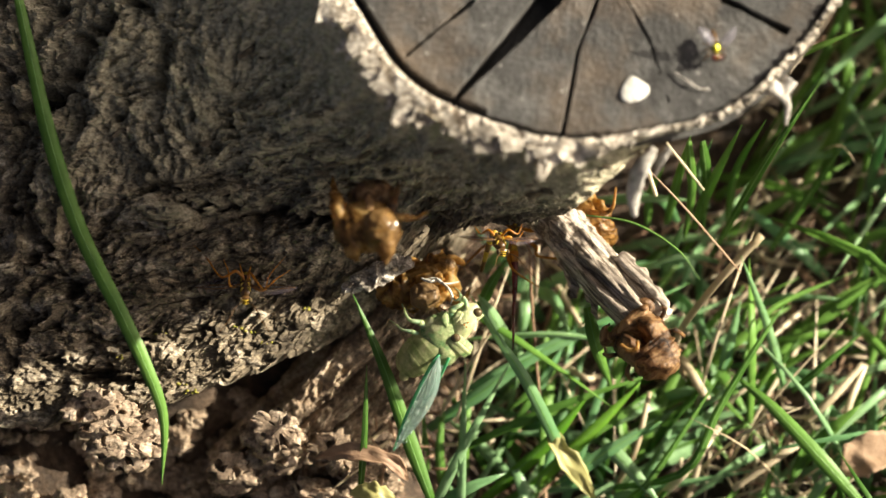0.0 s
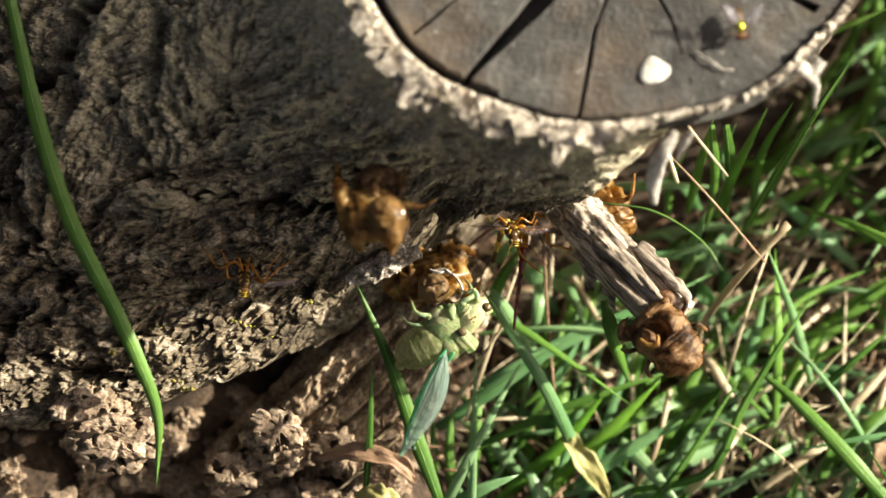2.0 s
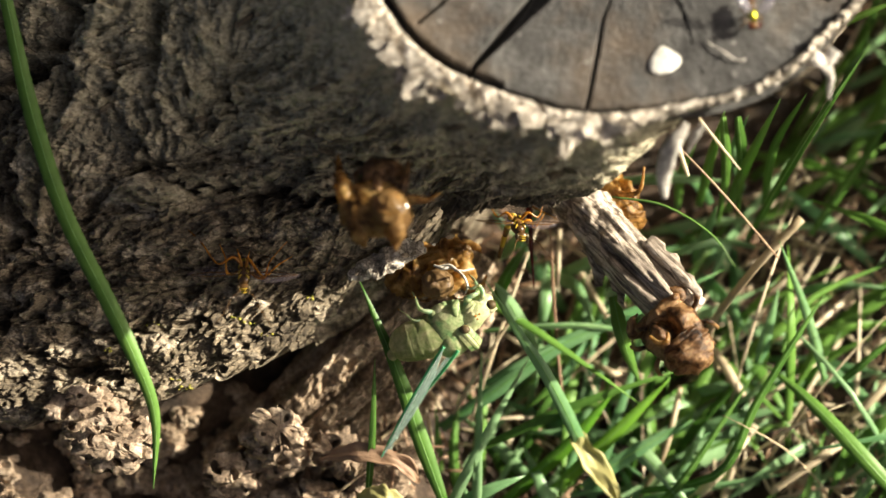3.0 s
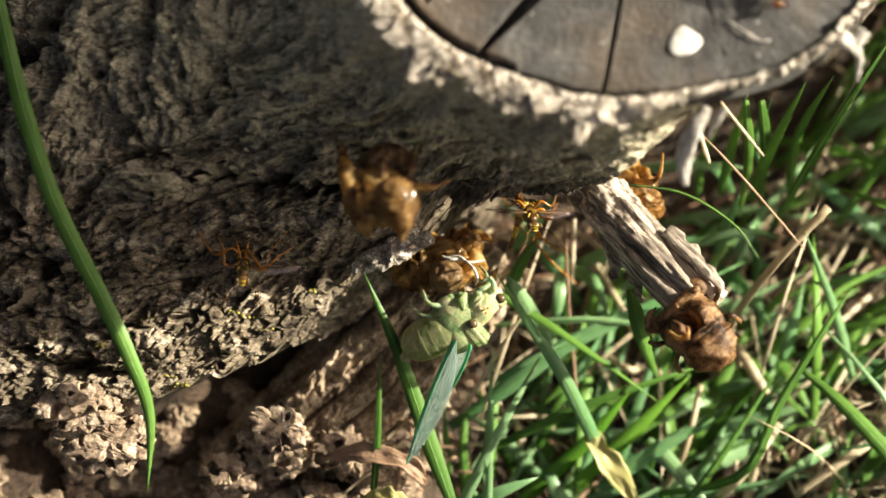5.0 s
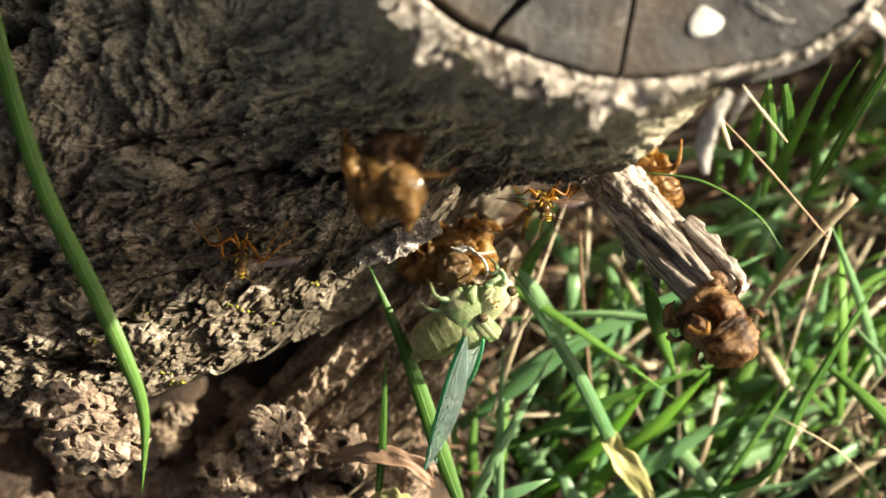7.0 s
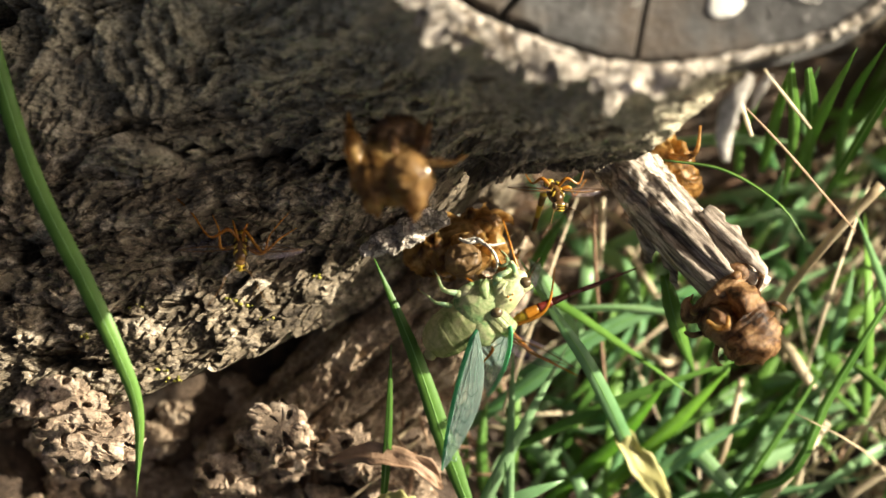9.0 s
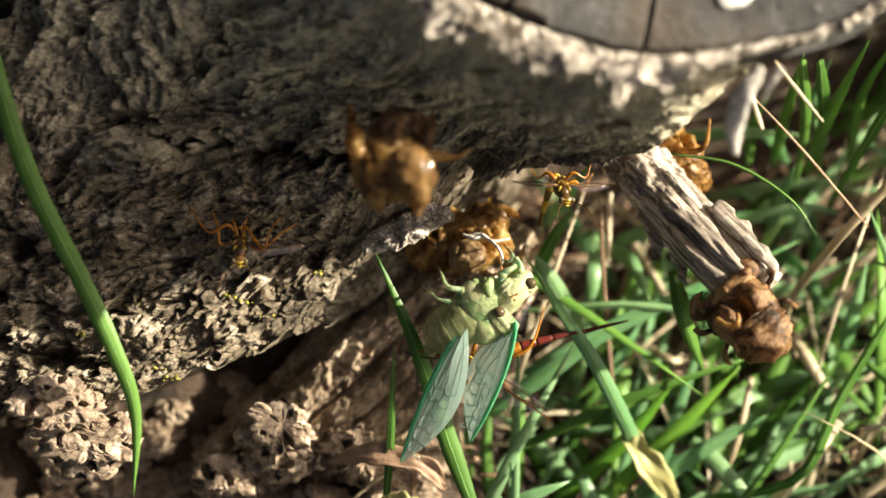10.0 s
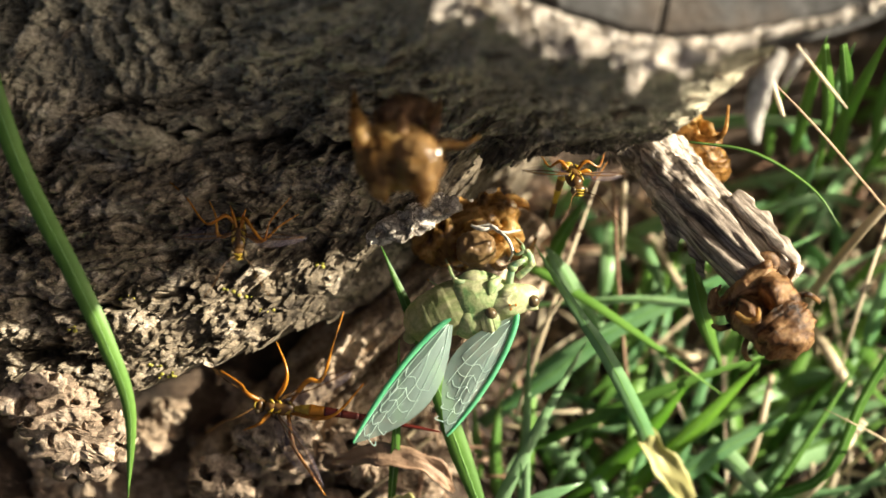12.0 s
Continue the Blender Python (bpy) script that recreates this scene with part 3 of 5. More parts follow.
def cut_top():
    """The sawn face: its cracks are cut in, its edge falls into the gap before the bark."""
    angles = np.concatenate([np.linspace(-math.pi, -0.25, 900), np.linspace(-0.22, math.pi - 0.03, 80)])
    radii = np.concatenate([np.linspace(0.02, 0.35, 20), np.linspace(0.352, 1.0, 190), [1.015, 1.03]])
    n = len(angles)
    lines = [(np.array(a)[:2], np.array(b)[:2], w0, w1) for a, b, w0, w1 in CRACKS]
    verts = []
    for f in radii:
        for a in angles:
            r = rim_r(a) * f
            x, y = CX + r * math.cos(a), CY + r * math.sin(a)
            z = RIM_Z - 1.2 + 0.35 * n3((x, y, 2), 0.12) + 0.10 * n3((x, y, 2), 0.9)
            wob = 0.9 * n3((x, y, 4), 0.12) + 0.3 * n3((x, y, 8), 0.5)
            for p, q, w0, w1 in lines:
                e = q - p
                t = ((x - p[0]) * e[0] + (y - p[1]) * e[1]) / (e @ e)
                if -0.03 < t < 1.03:
                    d = abs((x - p[0]) * e[1] - (y - p[1]) * e[0]) / math.sqrt(e @ e)
                    d = abs(d + wob * 0.5)
                    w = w0 + (w1 - w0) * t
                    if d < w:
                        z -= 7.5 * min(1.0, (w - d) / 0.35)
            deg = math.degrees(a)
            gap = 0.972 if deg < -112 else 0.99
            if f > gap + 0.006 * n3((a * 8, 0, 0), 1):
                z -= 6
            verts.append((x, y, max(z, RIM_Z - 12)))
    faces = [(j * n + i, (j + 1) * n + i, (j + 1) * n + (i + 1) % n, j * n + (i + 1) % n) for j in range(len(radii) - 1) for i in range(n)]
    faces.append(list(range(n))[::-1])
    return verts, faces


part("cut_face", cut_top(), CUT, stump, "grey sawn end grain with radial cracks")


def torn_rim():
    seg, rings = 1100, 12
    verts, faces = [], []
    for k in range(rings):
        u = k / (rings - 1)
        for j in range(seg):
            a = 2 * math.pi * j / seg
            th = rim_bark(a)
            step = noise.cell(Vector((a * 11 + 1.2 * n3((a * 5, 3, 3), 1), 0.5, 0.5)))
            ragged = 0.55 * (step - 0.5) + 0.9 * n3((a * 6.5, 0, 3), 1) + 0.55 * n3((a * 17, 1, 3), 1) + 0.3 * n3((a * 45, 2, 0), 1) + 0.15 * n3((a * 130, 2, 0), 1)
            r = rim_r(a) * 1.003 + u * th * (0.8 + 0.6 * ragged)
            x, y = r * math.cos(a), r * math.sin(a)
            z = RIM_Z - 0.4 + 0.6 * n3((x, y, 0), 0.35) + 0.35 * n3((x, y, 5), 1.1) - 1.0 * u * u + 0.8 * (step - 0.5)
            verts.append((CX + x, CY + y, z - (1.6 if k == 0 else 0)))
    for k in range(rings):
        u = k / (rings - 1)
        for j in range(seg):
            x, y, z = verts[(rings - 1 - k) * seg + j]
            verts.append((x, y, z - 1.6 - 3.5 * u))
    for k in range(2 * rings - 1):
        for j in range(seg):
            i, i2 = k * seg + j, k * seg + (j + 1) % seg
            faces.append((i, i + seg, i2 + seg, i2))
    return verts, faces


part("torn_rim", torn_rim(), TORN, stump, "pale ragged bark rim", smooth=False)


def stub():
    """The broken branch: furrowed, with a splintered end."""
    v, f = tube([(23.8, 20.9, 20), (33, 8.9, 23), (43.4, -3.3, 24), (54.2, -14.3, 22)], [6.4, 6.5, 6.6, 6.2], 96, 150)
    a, b = np.array((23.8, 20.9, 20)), np.array((54.2, -14.3, 22))
    ax = (b - a) / np.linalg.norm(b - a)
    side = np.cross(ax, (0, 0, 1))
    side /= np.linalg.norm(side)
    top = np.cross(side, ax)
    for i in range(len(v)):
        q = v[i] - a
        t, x, y = q @ ax, q @ side, q @ top
        w = math.atan2(y, x)
        r = math.hypot(x, y)
        if r < 0.5:
            continue
        g = noise.ridged_multi_fractal(Vector((w * 2.2, t * 0.05, 2)), 0.8, 2.1, 5, 1, 2)
        h = noise.turbulence(Vector((w * 5, t * 0.07, 5)), 4, False)
        rough = 1 - min(1.0, max(0.0, (t - 18) / 12))
        d = (0.2 + 0.2 * rough) * (g - 1.0) + 0.5 * (h - 0.5) + 0.35 * (noise.turbulence(Vector((w * 13, t * 0.16, 9)), 3, False) - 0.5) + rough * 1.0 * (noise.turbulence(Vector((w * 2.6, t * 0.3, 1)), 4, False) - 0.5) - 1.8 * (1 - rough) * math.exp(-((w - 2.2 + 0.01 * t) / 0.13) ** 2) - 2.6 * (1 - 0.6 * rough) * math.exp(-((w - 0.85 - 0.008 * t) / 0.12) ** 2)
        k = max(0.35, (r + d) / r)
        v[i] = a + ax * (t + (1.8 * n3((w * 3, 1, 0), 1) if t > 30 else 0)) + (side * x + top * y) * k
    return v, f


branch = part("branch_stub", stub(), TWIG, stump, "grey furrowed broken branch stub")
for pts, rr in (([(30.6, 8.8, 20), (33, 1.6, 20), (33.9, -5.4, 18)], [2.8, 2.2, 0.8]), ([(34.9, 3.6, 20), (37.3, -2.9, 19), (39.7, -10.2, 17)], [2.2, 1.8, 0.6]),
                ([(44.8, 2.9, 29), (52, -4.2, 29), (57.3, -10.7, 28)], [1.6, 1.7, 0.8])):
    part("bark_strip", tube(pts, rr, 10, 18, 1.2, 0.5, 0.5), TWIG, branch)


def root_strand(k, z, r, seed):
    """One fibrous strand of the root, k millimetres outward from its middle line."""
    line = [(2.3, 11.6, -3), (-11.6, -4.6, -2), (-24, -16.5, -3), (-38.5, -30.3, -6), (-54.5, -44.1, -11)]
    line = [(x + 0.72 * k, y - 0.69 * k, h + z) for x, y, h in line]
    v, f = tube(line, [r, r * 1.1, r, r * 0.9, r * 0.6], 72, 190)
    for i in range(len(v)):
        p = Vector(v[i]) + Vector((seed, 0, 0))
        w = noise.noise_vector(p * 0.05) * 5
        g = Vector(((p.x + p.y) * 0.10, (p.x - p.y) * 0.42, p.z * 0.4)) + w * 0.12
        d = 1.5 * (noise.ridged_multi_fractal(g * 0.6, 0.8, 2.1, 5, 1, 2) - 1) + 1.6 * noise.noise(p * 0.12) + 1.2 * noise.turbulence(p * 0.3, 3, False)
        v[i] = v[i] + np.array((0.3 * d, -0.4 * d, d * 0.9))
    return v, f


for k, z, r, seed in ((-8, -7, 3.4, 0), (-1, 0, 4.4, 40), (6, -2, 3.8, 80), (12, -8, 4.0, 120)):
    part("root", root_strand(k, z, r, seed), ROOT, stump, "brown fibrous flaking root", smooth=False)


def splinter(pts, w, bend=0.35):
    return tube(pts, w, 10, 20, 0.5, bend, 0.6)


for pts, w in (([(52.7, 14.9, 84), (49.2, 10, 82), (47.5, 5.9, 76), (47.9, 1.2, 70)], [1.0, 2.1, 2.0, 0.7]),
               ([(56.2, 14.9, 84), (54.2, 12.2, 82), (52.9, 9.4, 78)], [0.9, 0.9, 0.3]),
               ([(81.5, 30.1, 88), (85.1, 27.1, 86), (85.5, 22, 80)], [2.0, 1.2, 0.5]),
               ([(86.4, 31.6, 88), (84.3, 29, 87), (78.8, 28.6, 86)], [1.8, 1.4, 0.3]),
               ([(69.5, 26, 88), (72.4, 24.6, 87), (73.5, 23.7, 86)], [1.0, 0.9, 0.4]),
               ([(66, 24.3, 88), (68.8, 21.9, 87), (70.7, 24.6, 87)], [0.35, 0.3, 0.3]),
               ([(59.6, 18.7, 88), (62.2, 19.6, 88), (67.4, 23.8, 87)], [0.6, 0.5, 0.4])):
    part("splinter", splinter(pts, w), SPLINTER, stump, "bleached frayed wood splinter")


def flake_mesh(rng, size):
    """A torn plate of bark: an uneven outline, curled, of real thickness."""
    n = rng.randint(6, 9)
    top, bot = [], []
    for j in range(n):
        w = 2 * math.pi * j / n
        r = size * rng.uniform(0.55, 1.0)
        x, y = 1.5 * r * math.cos(w), 0.62 * r * math.sin(w)
        z = 0.10 * size * rng.uniform(-1, 1) + 0.05 * (x * x) / size
        top.append((x, y, z + 0.22 * size))
        bot.append((x * 0.85, y * 0.85, z - 0.25 * size))
    verts = top + bot + [(0, 0, 0.30 * size)]
    faces = [(j, (j + 1) % n, 2 * n) for j in range(n)] + [(j + n, (j + 1) % n + n, (j + 1) % n, j) for j in range(n)] + [tuple(range(2 * n - 1, n - 1, -1))]
    return verts, faces


def flakes():
    rng = random.Random(5)
    kinds = []
    for k in range(14):
        v, f = flake_mesh(rng, 1.0)
        for name, mat in (("a", BARK), ("b", TORN)):
            me = bpy.data.meshes.new("bark_flake")
            me.from_pydata((np.array(v) * MM).tolist(), [], [list(q) for q in f])
            me.materials.append(mat)
            kinds.append(me)
    for k in range(280):
        lit = k < 150
        i = rng.randint(100, 1160)
        lev = rng.randint(310, 488) if lit else rng.randint(40, 325)
        p, nrm = wall_spot(lev, i)
        size = rng.uniform(0.5, 1.3) if lit else rng.uniform(1.0, 2.6)
        ob = new("bark_flake", kinds[2 * rng.randint(0, 13)])
        ob.parent = stump
        x = Vector((1, rng.uniform(-0.3, 0.6), rng.uniform(-0.2, 0.2)))
        z = (Vector(nrm) + Vector((rng.uniform(-0.4, 0.4), rng.uniform(-0.4, 0.4), rng.uniform(-0.2, 0.3)))).normalized()
        y = z.cross(x).normalized()
        x = y.cross(z)
        m = Matrix((x, y, z)).transposed().to_4x4()
        m.translation = (Vector(p) - Vector((CX, CY, 0)) + Vector(nrm) * 0.3) * MM
        ob.matrix_basis = m @ Matrix.Diagonal((size, size * rng.uniform(0.7, 1.1), size * rng.uniform(0.5, 0.9), 1))


def shards():
    """Torn splinters of bark that stick out round the sawn edge."""
    rng = random.Random(21)
    for k in range(120):
        a = radians(-186 + 118 * (k + rng.uniform(0, 0.95)) / 78)
        th = rim_bark(a)
        r0 = rim_r(a) + th * rng.uniform(0.15, 0.5)
        ln, wd = (th if k < 78 else th + 1.5) * rng.uniform(0.25, 0.62), rng.uniform(2.5, 7.0) * (1 if k < 78 else 0.45)
        turn = a + rng.gauss(0, 0.35)
        d, e = np.array((math.cos(turn), math.sin(turn), rng.uniform(-0.5, 0.05))), np.array((-math.sin(turn), math.cos(turn), rng.uniform(-0.3, 0.3)))
        c = np.array((CX + r0 * math.cos(a), CY + r0 * math.sin(a), RIM_Z - rng.uniform(-0.6, 1.6)))
        pts = [c - e * wd * 0.5, c + e * wd * 0.5, c + d * ln * rng.uniform(0.45, 0.7) + e * wd * rng.uniform(0.2, 0.5), c + d * ln + e * wd * rng.uniform(-0.3, 0.3), c + d * ln * rng.uniform(0.4, 0.7) - e * wd * rng.uniform(0.2, 0.5)]
        top = [p + np.array((0, 0, rng.uniform(0.4, 0.8))) for p in pts]
        bot = [p - np.array((0, 0, rng.uniform(1.2, 2.6))) for p in pts]
        mid = sum(top) / 5 + np.array((0, 0, rng.uniform(0.0, 0.25)))
        faces = [(j, (j + 1) % 5, 10) for j in range(5)] + [(j + 5, (j + 1) % 5 + 5, (j + 1) % 5, j) for j in range(5)] + [(9, 8, 7, 6, 5)]
        part("bark_shard", (np.array(top + bot + [mid]), faces), TORN, stump, smooth=False)


part("bark_ledge", crumpled(tube([(-24.9, -4.1, 22), (-20.8, -2.3, 23), (-15, 0.2, 24), (-8.1, 2.9, 25)], [1.0, 2.6, 3.0, 1.6], 60, 140, 0.5, 0.5, 0.5), 1.2, 0.5), TORN, stump, "pale torn bark ledge", smooth=False)


def edge_flakes():
    """Pale torn flakes along the lower edge of the bark, above the shells and the branch."""
    rng = random.Random(31)
    line = spline([(-22.9, -4.1, 24), (-12.1, -0.6, 26), (2.3, 2.8, 35), (13.7, 5.2, 44), (25.1, 8.3, 53), (37.7, 12.0, 61), (46.8, 14.0, 68)], 60)
    for k in range(22):
        at = int(min(59, max(0, rng.gauss(7, 5))))
        c = line[at] + np.array((rng.uniform(-1.5, 1.5), rng.uniform(-0.6, 1.8), rng.uniform(-2.0, 0.6)))
        v, f = flake_mesh(rng, rng.uniform(0.5, 1.2))
        v = [(p[0] * rng.uniform(0.95, 1.05), p[1] * 1.25, p[2] * 0.3) for p in v]
        m = Matrix.Rotation(rng.uniform(-0.2, 0.7), 3, "Y") @ Matrix.Rotation(rng.uniform(-0.3, 0.9), 3, "Z") @ Matrix.Rotation(rng.uniform(-0.4, 0.7), 3, "X")
        part("bark_flake", (np.array([tuple(m @ Vector(p)) for p in v]) + c, f), BARK if k % 3 == 0 else TORN, stump, smooth=False)


# ---- litter by the stump ----
def clod(centre, size, flat=0.7, rough=0.55, seg=28, rings=18):
    """A lump of rotten bark: layered, pitted, with torn edges."""
    v, f = ball((0, 0, 0), np.array((size * 1.15, size * 0.8, size * flat * 0.8)), None, seg, rings)
    c = Vector(centre)
    for i in range(len(v)):
        p = Vector(v[i])
        g = p * (1.3 / size) + c * 0.13
        q = plates(Vector((g.x, g.y * 1.3, g.z * 2.2)), 0.26, 0.3, 0.12, 0.15) + plates(Vector((g.x * 2.6, g.y * 3.6, g.z * 5)), 0.08, 0.10, 0.03, 0.15)
        k = 1 + rough * (0.9 * noise.noise(g) + 1.2 * q) + 0.12 * (noise.turbulence(p * 0.5 + c, 3, False) - 0.5)
        k -= 0.45 * min(1.0, max(0.0, noise.noise(g * 1.7 + Vector((5, 2, 1))) - 0.22) / 0.2)
        v[i] *= max(0.3, k)
    return v + np.array(centre), f


def lump_layer(centre, rx, ry, thick, lean, seed):
    """One torn layer of a rotten lump: a ragged, pitted slab that leans."""
    v, f = ball((0, 0, 0), (1, 1, 1), None, 72, 26)
    turn = Matrix.Rotation(lean[0], 3, "X") @ Matrix.Rotation(lean[1], 3, "Y") @ Matrix.Rotation(lean[2], 3, "Z")
    out = []
    for x, y, z in v:
        a = math.atan2(y, x)
        edge = 1 + 0.22 * n3((math.cos(a) * 1.3 + seed, math.sin(a) * 1.3, 0), 1) + 0.2 * n3((math.cos(a) * 4 + seed, math.sin(a) * 4, 3), 1) + 0.1 * n3((math.cos(a) * 11, math.sin(a) * 11, seed), 1)
        r = math.hypot(x, y) ** 0.6 * edge / max(1e-6, math.hypot(x, y))
        p = Vector((x * r * rx, y * r * ry, math.copysign(abs(z) ** 0.55, z) * thick))
        q = p + Vector((seed * 7.0, 0, 0))
        p.z += 0.5 * plates(q * 0.35, 0.5, 0.6, 0.2, 0.12) + 0.12 * plates(q * 1.1, 0.3, 0.4, 0.1, 0.15) - 1.6 * thick * min(1.0, max(0.0, noise.noise(q * 0.42) - 0.28) / 0.12)
        out.append(np.array(turn @ p) + centre)
    return np.array(out), f


lump = thing("bark_lump", facing(-84, -45, -24), "pale layered lump of rotten bark on the ground", "bark lump")
for k, (u, w, out, rx, ry, thick, lean) in enumerate(((-80, -50.5, -20, 9.5, 6.5, 2.6, (0.5, -0.1, 0.3)), (-81, -48.5, -16.5, 9, 5.5, 1.8, (0.35, 0.1, 0.1)), (-84.5, -46, -14.5, 9.5, 4.8, 1.5, (0.45, 0.2, -0.2)),
                                                      (-86.5, -42.5, -12, 9.2, 4.4, 1.5, (0.2, 0.12, 0.1)), (-88.5, -40, -9.5, 8.2, 4.0, 1.4, (0.1, 0.2, 0.25)), (-87.5, -38, -7, 4.5, 2.6, 1.2, (0.3, 0.1, 0.0)))):
    part("bark_layer", lump_layer(facing(u, w, out), rx, ry, thick, lean, k * 3.7 + 1), CLOD, lump, smooth=False)
lump_rng = random.Random(29)
for x, y, z, size, count, size_word in ((-44, -41.7, 2, 8, 4, "pale"), (-53.5, -47.5, -2, 6.5, 3, "brown"), (-28.1, -42.4, -2, 6, 3, "small")):
    lump = thing("bark_lump", (x, y, ground_z(x, y)), size_word + " crumbling layered lump of rotten bark on the ground", "bark lump")
    for k in range(count):
        at = np.array((x + lump_rng.uniform(-2.5, 2.5), y + lump_rng.uniform(-1, 1) + 1.4 * k, z - 4 + 3.2 * k))
        part("bark_layer", lump_layer(at, size * lump_rng.uniform(0.75, 1.1), size * lump_rng.uniform(0.5, 0.75), 2.0, (lump_rng.uniform(-0.1, 0.5), lump_rng.uniform(-0.3, 0.3), lump_rng.uniform(-0.4, 0.6)), size + k * 2.3), CLOD, lump, smooth=False)
crumb_rng = random.Random(11)
for _k in range(190):
    _x, _y = crumb_rng.uniform(-135, -10), crumb_rng.uniform(-70, -22)
    _s = crumb_rng.uniform(1.5, 5.5)
    lone("bark_crumb", clod((_x, _y, ground_z(_x, _y) + _s * 0.3), _s, crumb_rng.uniform(0.5, 0.9), 0.55, 24, 14), CLOD if _k % 3 else ROOT, "small crumb of rotten bark on the soil", "bark crumb", "bark crumbs", smooth=False)


def curled_leaf(points, width, cup=0.5, thick=0.3):
    """A withered leaf: broad, cupped along its midrib, of real thickness."""
    n, m = 22, 9
    c = spline(points, n)
    tang = np.gradient(c, axis=0)
    tang /= np.linalg.norm(tang, axis=1)[:, None]
    verts, faces = [], []
    for h in (0.5, -0.5):
        for k in range(n):
            u = k / (n - 1)
            w = width * 0.5 * (math.sin(math.pi * min(0.98, max(0.04, u))) ** 0.6) * (1 + 0.3 * n3((u * 9, width, 1), 1))
            a = np.cross(tang[k], (0, 0, 1.0))
            a /= np.linalg.norm(a) + 1e-9
            b = np.cross(a, tang[k])
            for j in range(m):
                v = 2 * j / (m - 1) - 1
                p = c[k] + a * w * v + b * (cup * w * v * v + h * thick + 1.1 * n3((v * 2.3, u * 6, width), 1))
                verts.append(p)
    for k in range(n - 1):
        for j in range(m - 1):
            i = k * m + j
            faces.append((i, i + 1, i + m + 1, i + m))
            i += n * m
            faces.append((i, i + m, i + m + 1, i + 1))
    edge = [j for j in range(m)] + [k * m + m - 1 for k in range(1, n)] + [(n - 1) * m + j for j in range(m - 2, -1, -1)] + [k * m for k in range(n - 2, 0, -1)]
    for e, g in zip(edge, edge[1:] + edge[:1]):
        faces.append((g, e, e + n * m, g + n * m))
    return verts, faces


lone("dry_leaf", curled_leaf([(-32.5, -43.6, 3), (-23.7, -43.2, 7), (-13.6, -45.7, 8), (-9, -49.6, 3)], 4.5, 0.3), DRY, "curled brown dry leaf on the soil", "leaf")
lone("dry_leaf", curled_leaf([(103.1, -44.8, -10), (110.3, -40.1, -8), (119.3, -38.1, -10)], 11, 0.5), DRY, "broad brown dry leaf on the soil", "leaf")
lone("dry_leaf", curled_leaf([(-23.7, -53.2, 4), (-17.9, -53.9, 7), (-12.2, -55.3, 5)], 5, 0.3), YELLOW, "small yellowed leaf on the soil", "leaf")
lone("yellow_leaf", curled_leaf([(27.8, -32.6, -9), (30.2, -38.6, -8), (34.6, -43.8, -11), (38.9, -49.8, -15)], 5.5, 0.2), YELLOW, "broad yellowed grass leaf among the green", "leaf")

# ---- grass ----
GL = "long green grass leaf"


def leaf(points, px, mat=GRASS, label=GL, group="grass leaves", fold=0.3, n=18, twist=0.0, taper=1.0, face=(0.15, -0.3, 1.0), power=3.0):
    g = blade(points, px / 7.0, fold, 0.3, n, face, twist, taper, power)
    ob = lone("grass_leaf", g, mat, label, "grass leaf", group)
    part("midrib", tube(g[0][1::6] + (0, 0, 0.02), [0.16, 0.14, 0.06], 6, n), MIDRIB, ob, "pale fine midrib")
    return ob


leaf([facing(-108, 66, -3), facing(-105, 52, -2), facing(-99.4, 28, 0), facing(-91.6, 4.5, 2), facing(-81.2, -16.5, 2), facing(-75, -30, 0), facing(-70.8, -43, -4), facing(-71.4, -60, -9)], 28, GRASS,
     "long dark green grass leaf hanging over the bark", n=40, fold=0.2, power=6.0)
leaf([(-3, -54.2, 0), (-8.6, -40.4, 8), (-14.8, -24.1, 17), (-23, -5.9, 24)], 29, label="broad upright green grass leaf beside the stump")
leaf([(-21.4, -54.2, 0), (-20.1, -39.5, 10), (-19.5, -22.7, 17)], 13, fold=0.8)
leaf([(35.1, -44.8, -26), (28.5, -35.4, -6), (21.3, -25.7, 12), (14.4, -16, 16), (6.7, -3.4, 16)], 24, GRASS_PALE, "pale green bent grass leaf")
leaf([(5.4, -9.3, -8), (20.1, -9.2, -4), (30, -9, -4), (39.8, -9.8, -5)], 11, GRASS_PALE, "pale flat grass stem", fold=0.1, taper=0.2)
leaf([(-3.8, -31.8, -14), (10.3, -23.2, -8), (23, -14.6, -5), (42.7, -5.1, -5), (64, 6, -8)], 28, GRASS_PALE, "pale green lying grass leaf")
leaf([(9, -49.2, -26), (26.8, -36.3, -12), (37.8, -25, -3)], 28, GRASS_SUNLIT, "bright green pointed grass leaf", face=(0.6, -0.1, 0.8))
leaf([(19.6, -47.7, -26), (36.5, -35.2, -11), (51, -22.2, -3)], 28, GRASS_SUNLIT, "bright green pointed grass leaf", face=(0.6, -0.1, 0.8))
leaf([(40, -45.6, -24), (62.1, -45.2, -6), (71.2, -30, 2), (81, -14.8, 8), (87.7, -4.6, 8)], 16, label="slender arching green grass leaf")
leaf([(108.5, -52.6, -12), (97, -41.7, -4), (84.5, -28.5, -2), (73.5, -18.2, -5)], 28)
leaf([(88.6, -20.2, -14), (84, -7.4, -2), (76.5, 6.5, 16)], 18, GRASS_PALE)
leaf([(70, 15.3, -15), (83.6, 28, 34), (96.9, 44.7, 50)], 15)
leaf([(85.6, 16.8, -15), (95.2, 28.3, -4), (103.4, 36.3, 16)], 16)
leaf([(82.2, 58.7, 10), (91.1, 56.1, 30), (107.5, 60.9, 38)], 16)
leaf([(66.5, 32.8, 30), (68.1, 28.6, 10), (67.9, 20.9, -14)], 20)
